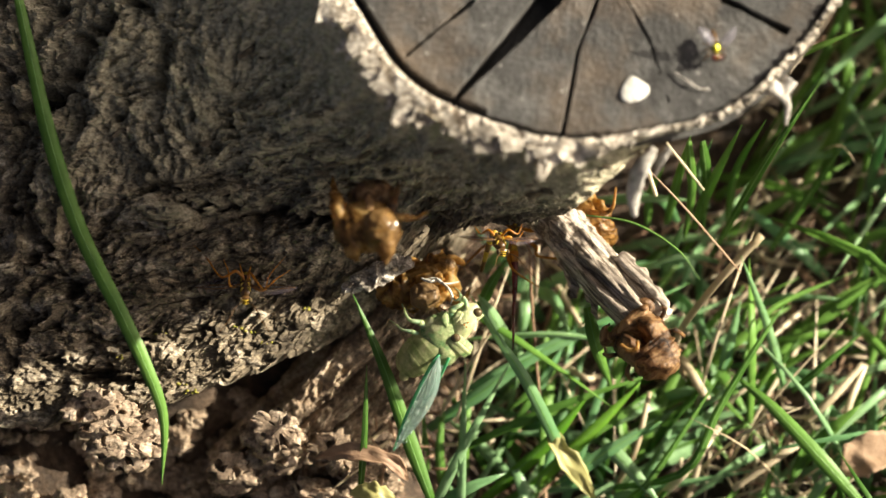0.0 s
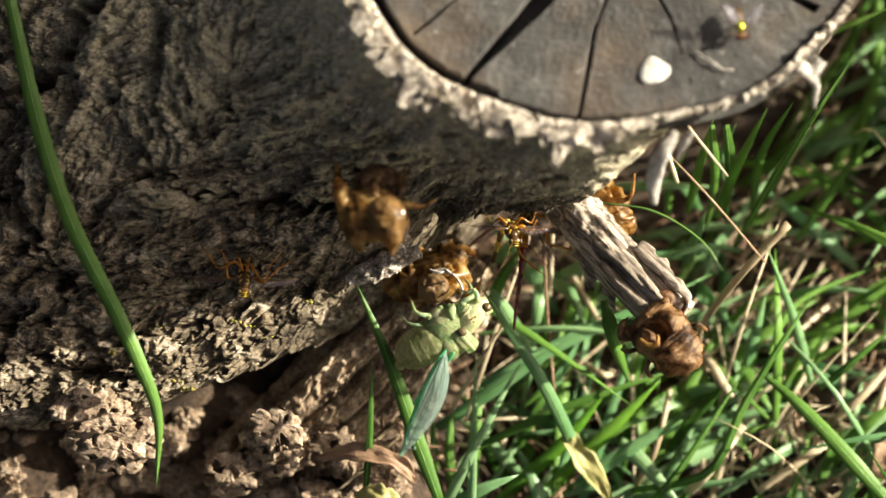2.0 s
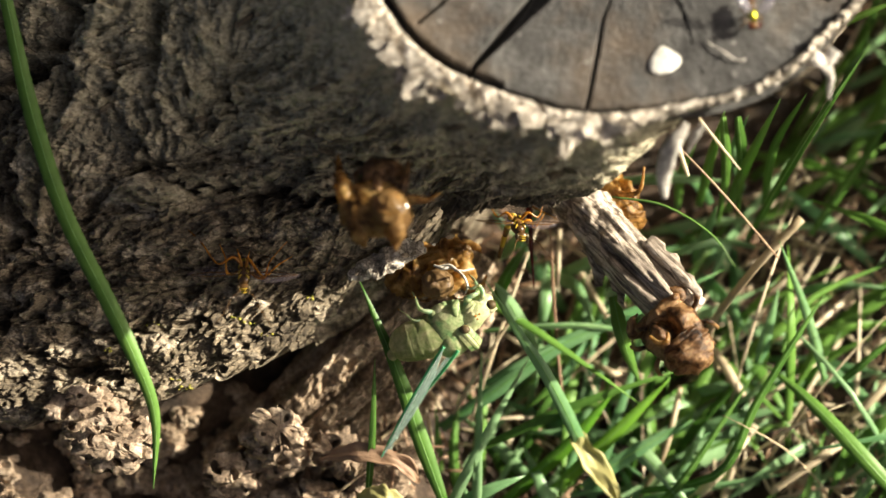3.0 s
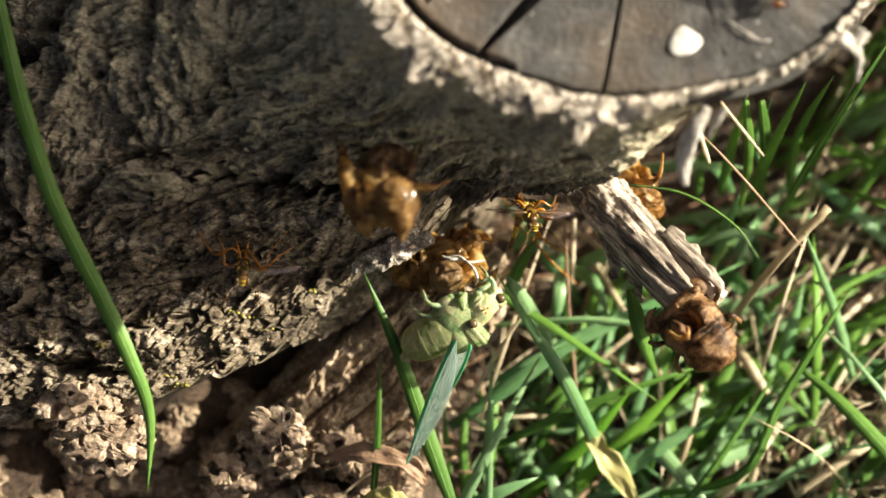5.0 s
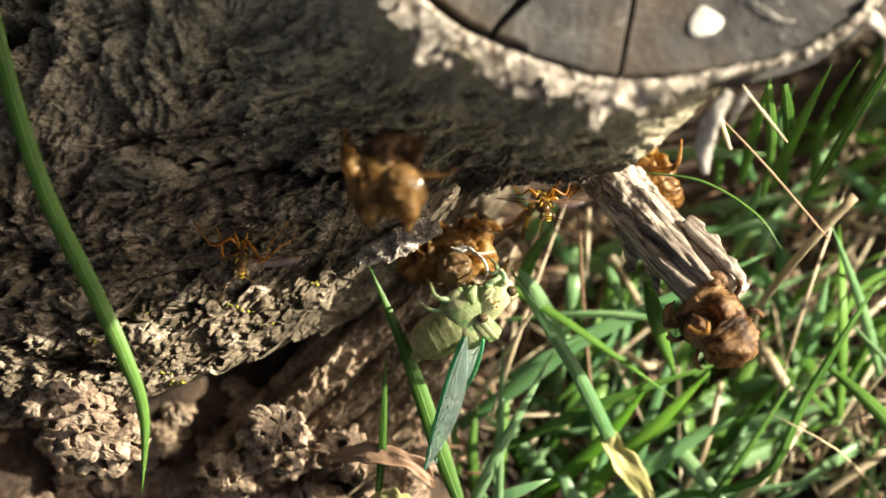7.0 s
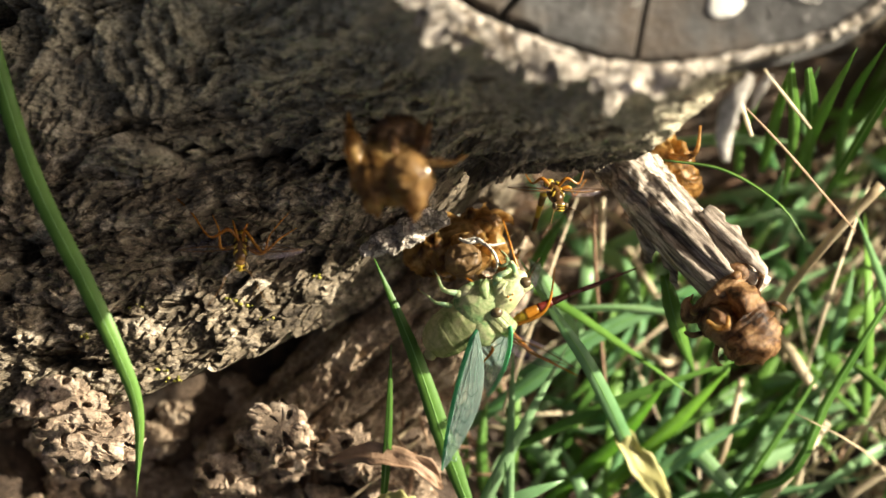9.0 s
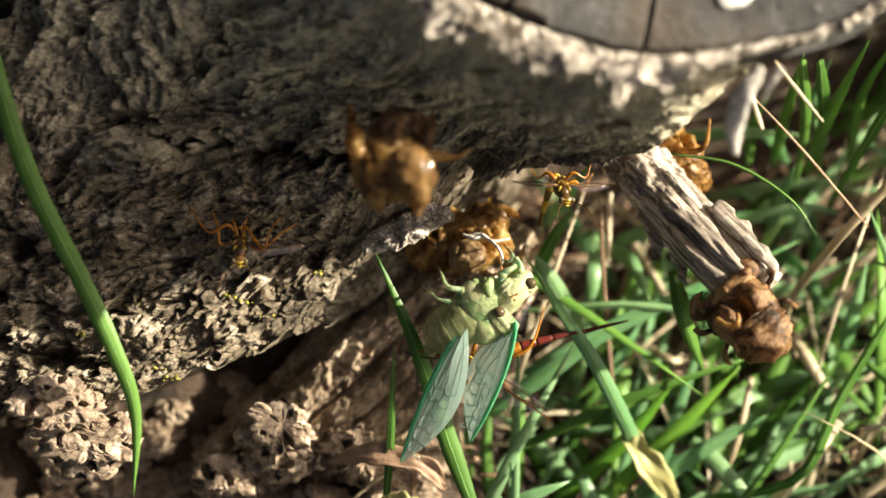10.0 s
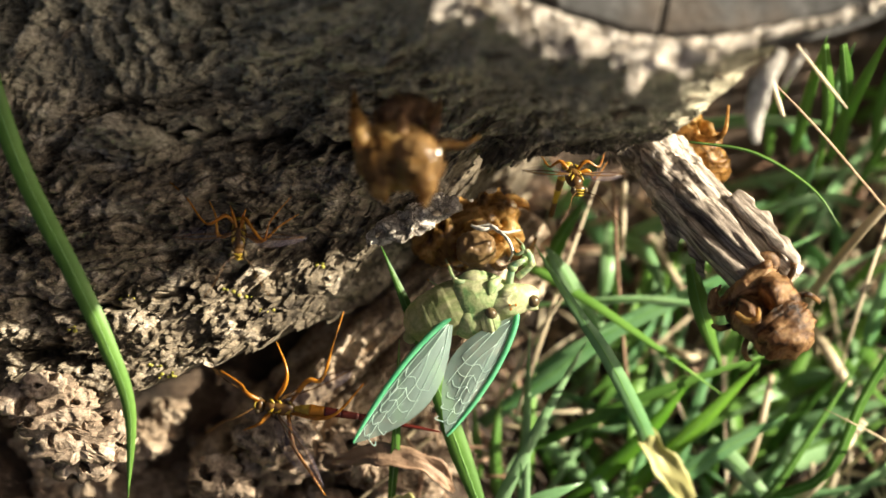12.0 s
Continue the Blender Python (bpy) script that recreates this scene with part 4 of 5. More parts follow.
leaf([(63, 32.8, 30), (64.3, 25.7, 10), (62.9, 18, -14)], 18)
leaf([(36.5, 13.3, 30), (48.8, 9.9, 34), (59.8, 2.2, 36), (65.3, -5.1, 34)], 5, GRASS, "thin drooping grass leaf")
leaf([(38.7, 27.7, -6), (52.7, 27.2, -2), (65.5, 27.2, -4)], 18, GRASS_PALE)
leaf([(37, -6.7, 14), (39.5, -17, 12), (43.7, -23, -6)], 26)
leaf([(45.7, -49.2, -26), (53.8, -45.9, -10), (73.4, -17.6, -2)], 14)
leaf([(77.8, -15, -6), (84.9, -2.5, -4), (106.3, 8.3, -6)], 13)
leaf([(72.3, -16.9, -10), (74.3, -10.7, -6), (77.1, -0.1, -2)], 22, GRASS_PALE)
leaf([(90.5, -22.7, -10), (98.8, -17, -4), (108.6, -8.9, -2)], 14)
leaf([(41.2, -35.3, -12), (48.2, -42.8, -11), (56.6, -52.1, -14)], 28, GRASS_PALE)
leaf([(30, -46.4, -14), (42.6, -38.4, -11), (56.7, -30.7, -10)], 26, GRASS_PALE)
leaf([(0.5, -47.2, -28), (-0.9, -37.7, -14), (0.5, -24.2, -10)], 18)
leaf([(4.7, -47.2, -28), (5.4, -34.8, -14), (7.5, -15.2, -11)], 24)
leaf([(-4.5, -47.2, -28), (-4.5, -37.4, -15), (-5.2, -26.3, -13)], 14)
leaf([(10.4, 13.4, -24), (15.3, 13.6, -4), (20, 15.7, 14)], 22, GRASS_PALE)
leaf([(23.1, 6.2, -14), (28.7, 1, -6), (32.8, -8.3, -4)], 24, GRASS_PALE)
leaf([(26.6, 7.1, -12), (34.4, 8.9, -8), (40, 13.3, -8)], 24, GRASS_PALE)
leaf([(8.9, -3.1, -8), (12, 1.4, 4), (16.7, 8.1, 8)], 22)
leaf([(19, -13.1, -12), (12.9, -6.4, 4), (8.8, -1.4, 8)], 26, GRASS_PALE)
leaf([(22.4, 8.6, -10), (21.1, -3, -6), (19.6, -11.3, -14)], 24, GRASS_PALE)
leaf([(58.4, 23, -12), (60.8, 29.6, 8), (63.7, 36.6, 24)], 18)
leaf([(65.4, 21.7, -12), (69.2, 27.7, 8), (76.6, 37.4, 30)], 20)
leaf([(53.3, 22.4, -12), (54, 28.7, -2), (57.3, 32.9, 8)], 16)
leaf([(74.3, 23.7, -12), (75.9, 31.1, 12), (82.6, 37.5, 34)], 16)
leaf([(61.6, 24.3, -14), (57.6, 27.2, -6), (50.5, 29.1, 0)], 18, GRASS_PALE)
leaf([(69.3, 28.2, -14), (66.2, 32.1, 4), (69.4, 36.5, 20)], 14, GRASS_PALE)
leaf([(57.5, 12, -24), (59.7, 13.6, -4), (62, 16.3, 12)], 20, GRASS_PALE)


def straw(points, px, label="dry pale straw stalk in the grass", r2=0.7, mat=None):
    r = px / 14.0
    return lone("straw", tube(points, [r * 0.8, r, r, r * r2], 8, 18, 0.1, 0.6), mat or STRAW, label, "straw", "straw stalks")


straw([(62.6, -17.3, -14), (60.8, -8.7, -8), (70.3, 0.6, 10), (81.9, 11.4, 18)], 13, "thick pale straw stalk with a bent end", 1.2)
straw([(61.8, -12.7, -12), (65.5, -19.5, -10), (68.8, -24.4, -12)], 17, "flattened pale straw stalk by the shell")
straw([(51.5, 23.3, 40), (62.7, 12.8, 34), (76.4, 2.1, 16)], 4, "thin brown straw stalk in the grass", mat=DRY)
straw([(56.5, 26.1, 52), (60.9, 20.7, 50), (66.1, 14.6, 48)], 5)
straw([(51.5, 20.7, 52), (52.6, 16.7, 50), (54, 13, 48)], 7)
straw([(22.2, 11.1, 10), (23.3, -5.4, -4), (25.1, -23.6, -12)], 6, "thin brown straw stalk in the grass", mat=DRY)
straw([(24.7, 14.5, -2), (24.4, 7.8, -4), (24.1, 1, -6)], 8)
straw([(53.7, -22.2, -12), (49.7, -37.9, -13), (43.5, -46.8, -24)], 11)
straw([(71.6, -31.1, -14), (62.3, -43.7, -13), (54.8, -48.9, -24)], 17)
straw([(75, -47.6, -15), (84.8, -41.1, -12), (91.9, -36.5, -13)], 14)
straw([(94.2, -29.4, -15), (100.5, -24.4, -12), (109.1, -14.6, -13)], 15)
straw([(104.1, -29.4, -15), (106.2, -23.4, -13), (110, -14.1, -15)], 13)
straw([(69.5, -30.1, -15), (64, -46.8, -24), (62.6, -49.7, -24)], 12)
straw([(19.6, -20.2, -25), (23.1, -26.3, -24), (25.3, -29.7, -25)], 11)
straw([(9, -26.1, -25), (12.5, -30, -24), (11.8, -37, -25)], 13)
straw([(29, 12, -24), (40, -11.1, -15), (45.9, -20.2, -25)], 10)
straw([(31.7, -11.7, -24), (37.2, -17.7, -15), (41.6, -14.3, -25)], 12)


def turf():
    """The mass of leaves between the ones that stand out."""
    rng = random.Random(3)
    greens, pales, dry = [], [], []
    tries = 0
    while len(greens) + len(pales) + len(dry) < 470 and tries < 20000:
        tries += 1
        x, y = (rng.uniform(-10, 135), rng.uniform(-85, 120)) if rng.random() < 0.8 else (rng.uniform(-30, 190), rng.uniform(-110, 230))
        a = math.atan2(y - CY, x - CX)
        if math.hypot(x - CX, y - CY) < np.interp(math.degrees(a), BA, BR) + 3:
            continue
        if y < 0.55 * x - 40 and x < 25 and y < -22:
            if x < -8:
                continue
        if x < 0 and y > -25:
            continue
        h = rng.uniform(0, 7) if rng.random() < 0.85 or x < 62 else rng.uniform(8, 34)
        ln = rng.uniform(18, 56)
        w = rng.uniform(0, 2 * math.pi) if rng.random() < 0.4 else rng.gauss(0.9, 0.5) + (math.pi if rng.random() < 0.35 else 0)
        dx, dy = ln * math.cos(w), ln * math.sin(w)
        g0 = -28 if x > 8 else -8
        pts = [(x, y, g0), (x + dx * 0.45, y + dy * 0.45, g0 + 4 + h * 0.9), (x + dx, y + dy, g0 + 4 + h * rng.uniform(0.5, 1.2))]
        if min(pts[1][0], pts[2][0]) < -6:
            continue
        if math.hypot(pts[2][0] - CX, pts[2][1] - CY) < 62 or math.hypot(pts[1][0] - CX, pts[1][1] - CY) < 62:
            continue
        if 8 < pts[1][0] < 50 and -64 < pts[1][1] < -32 and rng.random() < 0.75:
            continue
        if 84 < x and -28 < y < 4 and rng.random() < 0.7:
            continue
        k = rng.random()
        wd = rng.uniform(1.2, 4.0) if k < 0.78 else rng.uniform(0.5, 1.2)
        g = blade(pts, wd, rng.uniform(0.1, 0.6), 0.2, 7, (rng.uniform(-0.5, 0.5), rng.uniform(-0.6, 0.2), 1.0), rng.uniform(-0.8, 0.8))
        (greens if k < 0.37 else pales if k < 0.78 else dry).append(g)
    lone("grass", join(*greens), GRASS, "dense green grass leaves round the stump", "grass", kind="stuff")
    lone("pale_grass", join(*pales), GRASS_PALE, "pale bluish green grass leaves round the stump", "grass", kind="stuff")
    lone("straw_litter", join(*dry), STRAW, "scattered dry straw lying in the grass", "straw", kind="stuff")
    bits, pale_bits = [], []
    for k in range(2600):
        x, y = rng.uniform(-40, 150), rng.uniform(-90, 160)
        if math.hypot(x - CX, y - CY) < 62:
            continue
        w, ln = rng.uniform(0, 6.3), rng.uniform(3, 12)
        dx, dy = ln * math.cos(w), ln * math.sin(w)
        z = ground_z(x, y) + rng.uniform(0.5, 5)
        (bits if k % 5 < 3 else pale_bits).append(tube([(x, y, z), (x + dx * 0.5, y + dy * 0.5, z + rng.uniform(0, 2)), (x + dx, y + dy, z)], [0.25, 0.45, 0.2], 6, 5, 0.2, 0.5))
    lone("straw_bits", join(*pale_bits), STRAW, "short pale broken straw bits on the soil", "straw", kind="stuff")
    lone("plant_litter", join(*bits), DRY, "brown crumbled plant litter on the soil", "litter", kind="stuff")


turf()


def lawn():
    """The lawn beyond: the same leaves, with an unseen taller stand on the sun side added to shade the grass."""
    rng = random.Random(17)
    out = []
    while len(out) < 2600:
        x, y = rng.gauss(60, 260), rng.gauss(20, 240)
        if -135 < x < 122 and -100 < y < 125:
            continue
        a = math.degrees(math.atan2(y - CY, x - CX))
        if math.hypot(x - CX, y - CY) < np.interp(a, BA, BR) + 12:
            continue
        # unseen stand, added only for the shade it casts on the grass
        side = 122 <= x < 190 and 25 < y < 140
        h = rng.uniform(40, 88) if side else rng.uniform(8, 34)
        ln, w = rng.uniform(18, 50), rng.uniform(0, 6.3)
        dx, dy = ln * math.cos(w), ln * math.sin(w)
        dx = abs(dx) * 0.5 if side else dx
        base = -30 if x > -130 or abs(y) > 120 else -10
        pts = [(x, y, base), (x + dx * 0.4, y + dy * 0.4, base + h), (x + dx, y + dy, base + h * rng.uniform(0.6, 1.1))]
        out.append(blade(pts, rng.uniform(2.0, 4.2), 0.3, 0.3, 5, (rng.uniform(-0.5, 0.5), rng.uniform(-0.6, 0.2), 1.0)))
    lone("lawn", join(*out), GRASS, "green lawn leaves all round the stump, with unseen tall shading leaves", "grass", kind="stuff")


lawn()


# ---- lichen, dropping ----
def lichen():
    rng = random.Random(8)
    spots = [(-64.6, -24.5, 0), (-33.5, -3.7, 0), (-52.1, -7.9, 0), (-48.6, -8.7, 0), (-82.2, -15.2, 0), (-66, -23.6, 0), (-71.1, -10.1, 0), (-44.4, -12.3, 0), (-63.2, -25.4, 0)]
    flat = WALL_GRID[:, :1050].reshape(-1, 3)
    out = []
    for s in spots:
        off = flat - np.array(s)
        along = off @ np.array(TOWARD)
        miss = np.linalg.norm(off - along[:, None] * np.array(TOWARD), axis=1)
        p = flat[np.where(miss < 0.9, along, -1e9).argmax()]
        for k in range(4):
            c = p + np.array((rng.uniform(-1.6, 1.6), rng.uniform(-0.6, 0.6), rng.uniform(0.2, 0.6)))
            r = rng.uniform(0.2, 0.55)
            out.append(ball(c, (r, r * 0.8, r * 0.6), None, 8, 5, 0.3, 1.0))
    return join(*out)


LICHEN = grainy("yellow lichen", (0.24, 0.25, 0.03), (0.40, 0.38, 0.06), (0.52, 0.47, 0.12), 400, relief=0.0002)
tagged(part("lichen", lichen(), LICHEN), "small yellow lichen specks on the bark", "lichen", kind="stuff")
drop_c = np.array((47.3, 28.3, 90))
lone("bird_dropping", ball(drop_c + (0, 0, -0.9), (3.3, 3.3, 0.6), None, 28, 12, 0.0, 0.3, lambda x, y, z: (x * (1 + 0.16 * math.sin(2 * math.atan2(y, x) + 0.6) + 0.1 * math.cos(3 * math.atan2(y, x))), y * (1 + 0.12 * math.cos(3 * math.atan2(y, x) + 1)), z)),
     WHITE, "small chalky white bird dropping on the sawn wood", "dropping")
lone("fibre", tube([(57.2, 32.9, 89.5), (60.4, 30.7, 90), (63.6, 28.5, 89.6), (66, 28.5, 89.6)], [0.22, 0.2, 0.3, 0.2], 7, 16, 0.15), SPLINTER, "thin pale wood fibre lying on the sawn top", "fibre")

# ---- insects ----

def at_pose(p, x, z):
    """A pose in metres: origin p in millimetres, its x axis along x, its z axis near z."""
    x = Vector(x).normalized()
    y = Vector(z).cross(x).normalized()
    m = Matrix((x, y, x.cross(y))).transposed().to_4x4()
    m.translation = Vector(p) * MM
    return m


def creature(name, m, label, category, group=""):
    ob = tagged(new(name), label, category, group)
    ob.matrix_world = m
    ORIGIN[ob.name] = np.zeros(3)
    return ob


def ringed(points, radii, rings, seg=20, depth=0.1, flat=1.0, n=48):
    """A segmented body."""
    r = np.interp(np.linspace(0, 1, n), np.linspace(0, 1, len(radii)), radii)
    u = np.linspace(0, 1, n) * rings % 1
    return tube(points, list(r * (1 - depth * u ** 3)), seg, n, 0, flat)


EYE_DARK, _, _, _b = shader("dark glossy eye", 0.12)
_b.inputs["Base Color"].default_value = (0.085, 0.06, 0.03, 1)
THREAD = grainy("white thread", (0.6, 0.55, 0.45), (0.75, 0.7, 0.62), (0.8, 0.78, 0.7), 200, relief=0.0001)


YELLOW_SKIN = leafy("wasp yellow", (0.20, 0.12, 0.01), (0.58, 0.40, 0.045), 0.15, 0.25, 900)
BROWN_SKIN = leafy("wasp brown", (0.05, 0.025, 0.01), (0.14, 0.07, 0.02), 0.1, 0.25, 300)
ORANGE_SKIN = leafy("wasp orange", (0.26, 0.09, 0.010), (0.58, 0.24, 0.025), 0.3, 0.25, 500)
RED_SKIN = leafy("wasp dark red", (0.05, 0.007, 0.006), (0.12, 0.018, 0.012), 0.1, 0.2, 300)


def within(ob, w):
    """A place given in the world's millimetres, in the thing's own space."""
    return tuple((ob.matrix_world.inverted() @ (Vector(w) * MM)) / MM)


skin = part


def cicada_shell(m, mat, label, scale=1.0, build=(1, 1, 1), worn=1.0):
    """An empty nymph skin: x to the head, z to its split back."""
    s = creature("cicada_shell", m, label, "cicada shell", "cicada shells")
    k = scale

    def part(name, geo, material, owner):
        return skin(name, (np.asarray(geo[0], float) * np.array(build), geo[1]), material, owner)

    def pts(*p):
        return [tuple(k * c for c in q) for q in p]

    part("abdomen", crumpled(ringed(pts((-11, 0, -1), (-8, 0, 0.3), (-4, 0, 1), (0, 0, 0.8)), [1.6 * k, 4.2 * k, 5.0 * k, 4.8 * k], 6, 32, 0.10, 0.85), 1.1 * worn), mat, s)
    v, f = ball((3.2 * k, 0, 1.2 * k), (5.2 * k, 5.4 * k, 4.8 * k), None, 48, 30)
    for i in range(len(v)):
        x, y, z = v[i] / k
        if z > 1.2 and abs(y) < 1.9:
            v[i][2] -= k * 4.2 * (1 - abs(y) / 1.9) * min(1, (z - 1.2) / 1.2)
    part("thorax", crumpled((v, f), 1.3 * worn), mat, s)
    part("head", crumpled(ball((8.0 * k, 0, 0.2 * k), (2.8 * k, 4.4 * k, 3.0 * k), None, 32, 20), 1.2 * worn), mat, s)
    for e in (-1, 1):
        part("eye", crumpled(ball((8.8 * k, e * 4.0 * k, 0.8 * k), (1.3 * k, 1.2 * k, 1.3 * k), None, 14, 8)), mat, s)
        part("foreleg", crumpled(tube(pts((6, e * 3.4, -2), (9.0, e * 5.4, -2), (11.6, e * 4.8, -1), (12.6, e * 3.0, -3)), [1.1 * k, 1.5 * k, 0.8 * k, 0.25 * k], 12, 22)), mat, s)
        part("middle_leg", crumpled(tube(pts((3, e * 4.2, -1), (4.5, e * 7, 0), (6.5, e * 7.8, -3), (7, e * 7.6, -6)), [0.7 * k, 0.6 * k, 0.35 * k, 0.2 * k], 10, 18)), mat, s)
        part("hind_leg", crumpled(tube(pts((0, e * 4.2, -2), (-2, e * 6.4, -1), (-4.0, e * 7.0, -4), (-4.6, e * 6.8, -6)), [0.6 * k, 0.5 * k, 0.35 * k, 0.2 * k], 10, 18)), mat, s)
        part("wing_pad", crumpled(ball((0.5 * k, e * 4.2 * k, 1.6 * k), (3.8 * k, 1.1 * k, 2.0 * k), Matrix.Rotation(e * 0.3, 4, "X"), 18, 12), 0.4), mat, s)
    return s


# One clings to the bark head up, its tail end turned to the light.
sh1_pose = Matrix((RIGHT, UPV, TOWARD)).transposed().to_4x4()
sh1_pose.translation = Vector(facing(-18.7, 4.7, 23)) * MM
sh1 = creature("cicada_shell", sh1_pose, "amber empty cicada shell clinging to the shaded bark", "cicada shell", "cicada shells")
part("abdomen", crumpled(join(ball((-0.6, 1.0, -0.5), (8.0, 6.6, 5.4), None, 64, 44), ringed([(-2.9, -7.8, 0.4), (-3.6, -5.2, 0.8), (-4.6, 0, 0.6), (-4.4, 5, -0.6)], [0.5, 2.3, 4.0, 3.4], 4, 40, 0.08)), 0.45, 0.4), SHELL, sh1)
lobe = part("back_lobe", crumpled(join(ball((3.2, 0.6, 2.6), (5.0, 5.2, 4.4), None, 64, 44), ringed([(4.5, -8.4, 1.8), (4.6, -6.0, 2.2), (4.2, -2.6, 2.8), (3.6, 1, 2.8)], [0.4, 2.0, 3.6, 4.2], 3, 40, 0.10)), 0.5, 0.45), SHELL_LIT, sh1)
for y, w, z in ((3.4, 3.2, 5.9), (0.4, 4.6, 6.7), (-2.8, 4.0, 5.8)):
    part("back_seam", tube([(3.4 - w, y + 1.0, z - 2.2), (3.4 - 0.5 * w, y - 0.2, z - 0.3), (3.5, y - 0.5, z), (3.6 + 0.5 * w, y + 0.3, z - 0.6), (3.4 + w, y + 1.4, z - 2.6)], [0.2, 0.42, 0.45, 0.4, 0.2], 10, 26, 0.15), SHELL, lobe)
part("thorax", crumpled(ball((1.0, 7.6, -4.6), (6.0, 4.8, 4.4), None, 48, 30), 0.9), SHELL_DARK, sh1)
part("foreleg", crumpled(tube([(-6.8, 1.8, 1.6), (-7.6, 6.2, 1.4), (-8.4, 9.4, -2), (-9.0, 13.4, -10)], [1.7, 1.9, 1.0, 0.35], 14, 30), 0.4), SHELL, sh1)
part("foreleg", crumpled(tube([(6.4, 3.0, 1.6), (9.0, 3.2, 1.4), (11.6, 3.0, 0.6), (14.6, 4.6, -3.0)], [1.3, 0.9, 0.7, 0.3], 12, 22), 0.3), SHELL, sh1)
part("middle_leg", crumpled(tube([(0.4, 5.0, 3.4), (0.2, 8.0, 1.2), (-0.6, 11.0, -5), (-1.0, 12.5, -12)], [1.0, 0.9, 0.6, 0.3], 12, 22), 0.3), SHELL_DARK, sh1)
part("middle_leg", crumpled(tube([(5.6, 4.4, 2.6), (6.6, 8.0, 0.0), (7.2, 10.6, -5.0), (7.4, 12, -12)], [1.1, 1.0, 0.6, 0.3], 12, 22), 0.3), SHELL_DARK, sh1)
# One hangs under the edge, and the green cicada holds on to it.
sh2 = cicada_shell(at_pose((-6.1, -1.5, 15), (0.95, 0.10, 0.15), (0.15, -0.45, 0.9)), SHELL, "split amber cicada shell with white threads under the stump's edge", 0.98, worn=0.8)
for pts, r in (([(-4.7, -2.3, 24), (-1.8, -2.2, 25), (0.4, -3.8, 26), (4.1, -3, 25)], [0.5, 0.4, 0.35, 0.2]), ([(-0.1, -3.5, 26), (1.5, -5.5, 27), (2.4, -7.8, 27), (1.9, -9.3, 26)], [0.3, 0.4, 0.35, 0.15]), ([(-5.5, -1.8, 24), (-3.7, -2.8, 25), (-1.6, -2.7, 25)], [0.3, 0.5, 0.3])):
    part("thread", tube([within(sh2, p) for p in pts], r, 8, 24, 0.1), THREAD, sh2, "white silky thread")
for c, r, mat, label in (((-4.6, -5.3, 20), (3.9, 3.5, 3.0), SHELL_DULL, "dull swollen back"), ((-2, 2.4, 17), (5.4, 4.2, 3.0), SHELL, ""), ((-9, 1.2, 15), (6.0, 4.6, 3.0), SHELL, "")):
    skin("back_fold", crumpled(ball(within(sh2, c), r, None, 60, 40), 0.5 if label else 1.1, 0.5), mat, sh2, label)
sh3 = cicada_shell(at_pose((52, -20.4, 27), (-0.62, 0.75, 0.1), TOWARD), SHELL_DARK, "dull brown cicada shell on the broken branch's end", 1.05, (0.82, 1.2, 1.0), 0.75)
part("curled_leg", tube([(4.0, 5, 6.2), (1.5, 4.4, 7.4), (0.5, 2.6, 7.8), (2.0, 1.2, 7.4)], [0.4, 0.6, 0.6, 0.4], 10, 20), SHELL, sh3)
sh4 = cicada_shell(at_pose((38.9, 15.4, 17), (-0.45, 0.9, 0.0), (0.5, 0.1, 0.8)), SHELL, "orange cicada shell behind the broken branch", 0.72)
skin("raised_leg", tube([within(sh4, p) for p in ((37.1, 17.6, 20), (40.5, 15.5, 24), (43.4, 16.4, 26), (44.3, 21.6, 27))], [0.8, 0.7, 0.5, 0.25], 12, 22), SHELL, sh4)


# ---- the wasps ----
def film(name, tint, clear):
    m, n, l, b = shader(name, 0.15)
    b.inputs["Base Color"].default_value = (*tint, 1)
    tr, tl, mx, mx2 = n.new("ShaderNodeBsdfTransparent"), n.new("ShaderNodeBsdfTranslucent"), n.new("ShaderNodeMixShader"), n.new("ShaderNodeMixShader")
    tl.inputs[0].default_value = (*tint, 1)
    mx.inputs[0].default_value, mx2.inputs[0].default_value = 0.45, clear
    l.new(b.outputs[0], mx.inputs[1])
    l.new(tl.outputs[0], mx.inputs[2])
    l.new(mx.outputs[0], mx2.inputs[1])
    l.new(tr.outputs[0], mx2.inputs[2])
    l.new(mx2.outputs[0], n["Material Output"].inputs[0])
    return m


WASP_WING = film("smoky wing film", (0.22, 0.18, 0.23), 0.82)
FLY_WING = film("clear wing film", (0.34, 0.32, 0.36), 0.55)
CICADA_WING = film("soft green wing film", (0.40, 0.54, 0.48), 0.48)


def sheet(outline, thick=0.06):
    """A thin flat plate with the given outline in its own plane."""
    o = np.asarray(outline, float)
    n = len(o)
    c = o.mean(0)
    verts = [(*p, thick) for p in o] + [(*p, -thick) for p in o] + [(*c, thick), (*c, -thick)]
    faces = [(j, (j + 1) % n, 2 * n) for j in range(n)] + [((j + 1) % n + n, j + n, 2 * n + 1) for j in range(n)] + [(j, j + n, (j + 1) % n + n, (j + 1) % n) for j in range(n)]
    return np.array(verts), faces


def wing_outline(length, width, n=36, lean=0.35):
    out = []
    for j in range(n):
        w = 2 * math.pi * j / n
        u = 0.5 - 0.5 * math.cos(w)
        prof = math.sin(math.pi * u ** 0.8) ** 0.75 if 0 < u < 1 else 0
        out.append((length * u, width * (0.5 * prof * math.copysign(1, math.sin(w)) * (1 - lean if math.sin(w) > 0 else 1 + lean)) if 0 < u < 1 else 0.0))
    return out


def placed(geo, m):
    v, f = geo
    return np.array([tuple(m @ Vector(p)) for p in v]), f


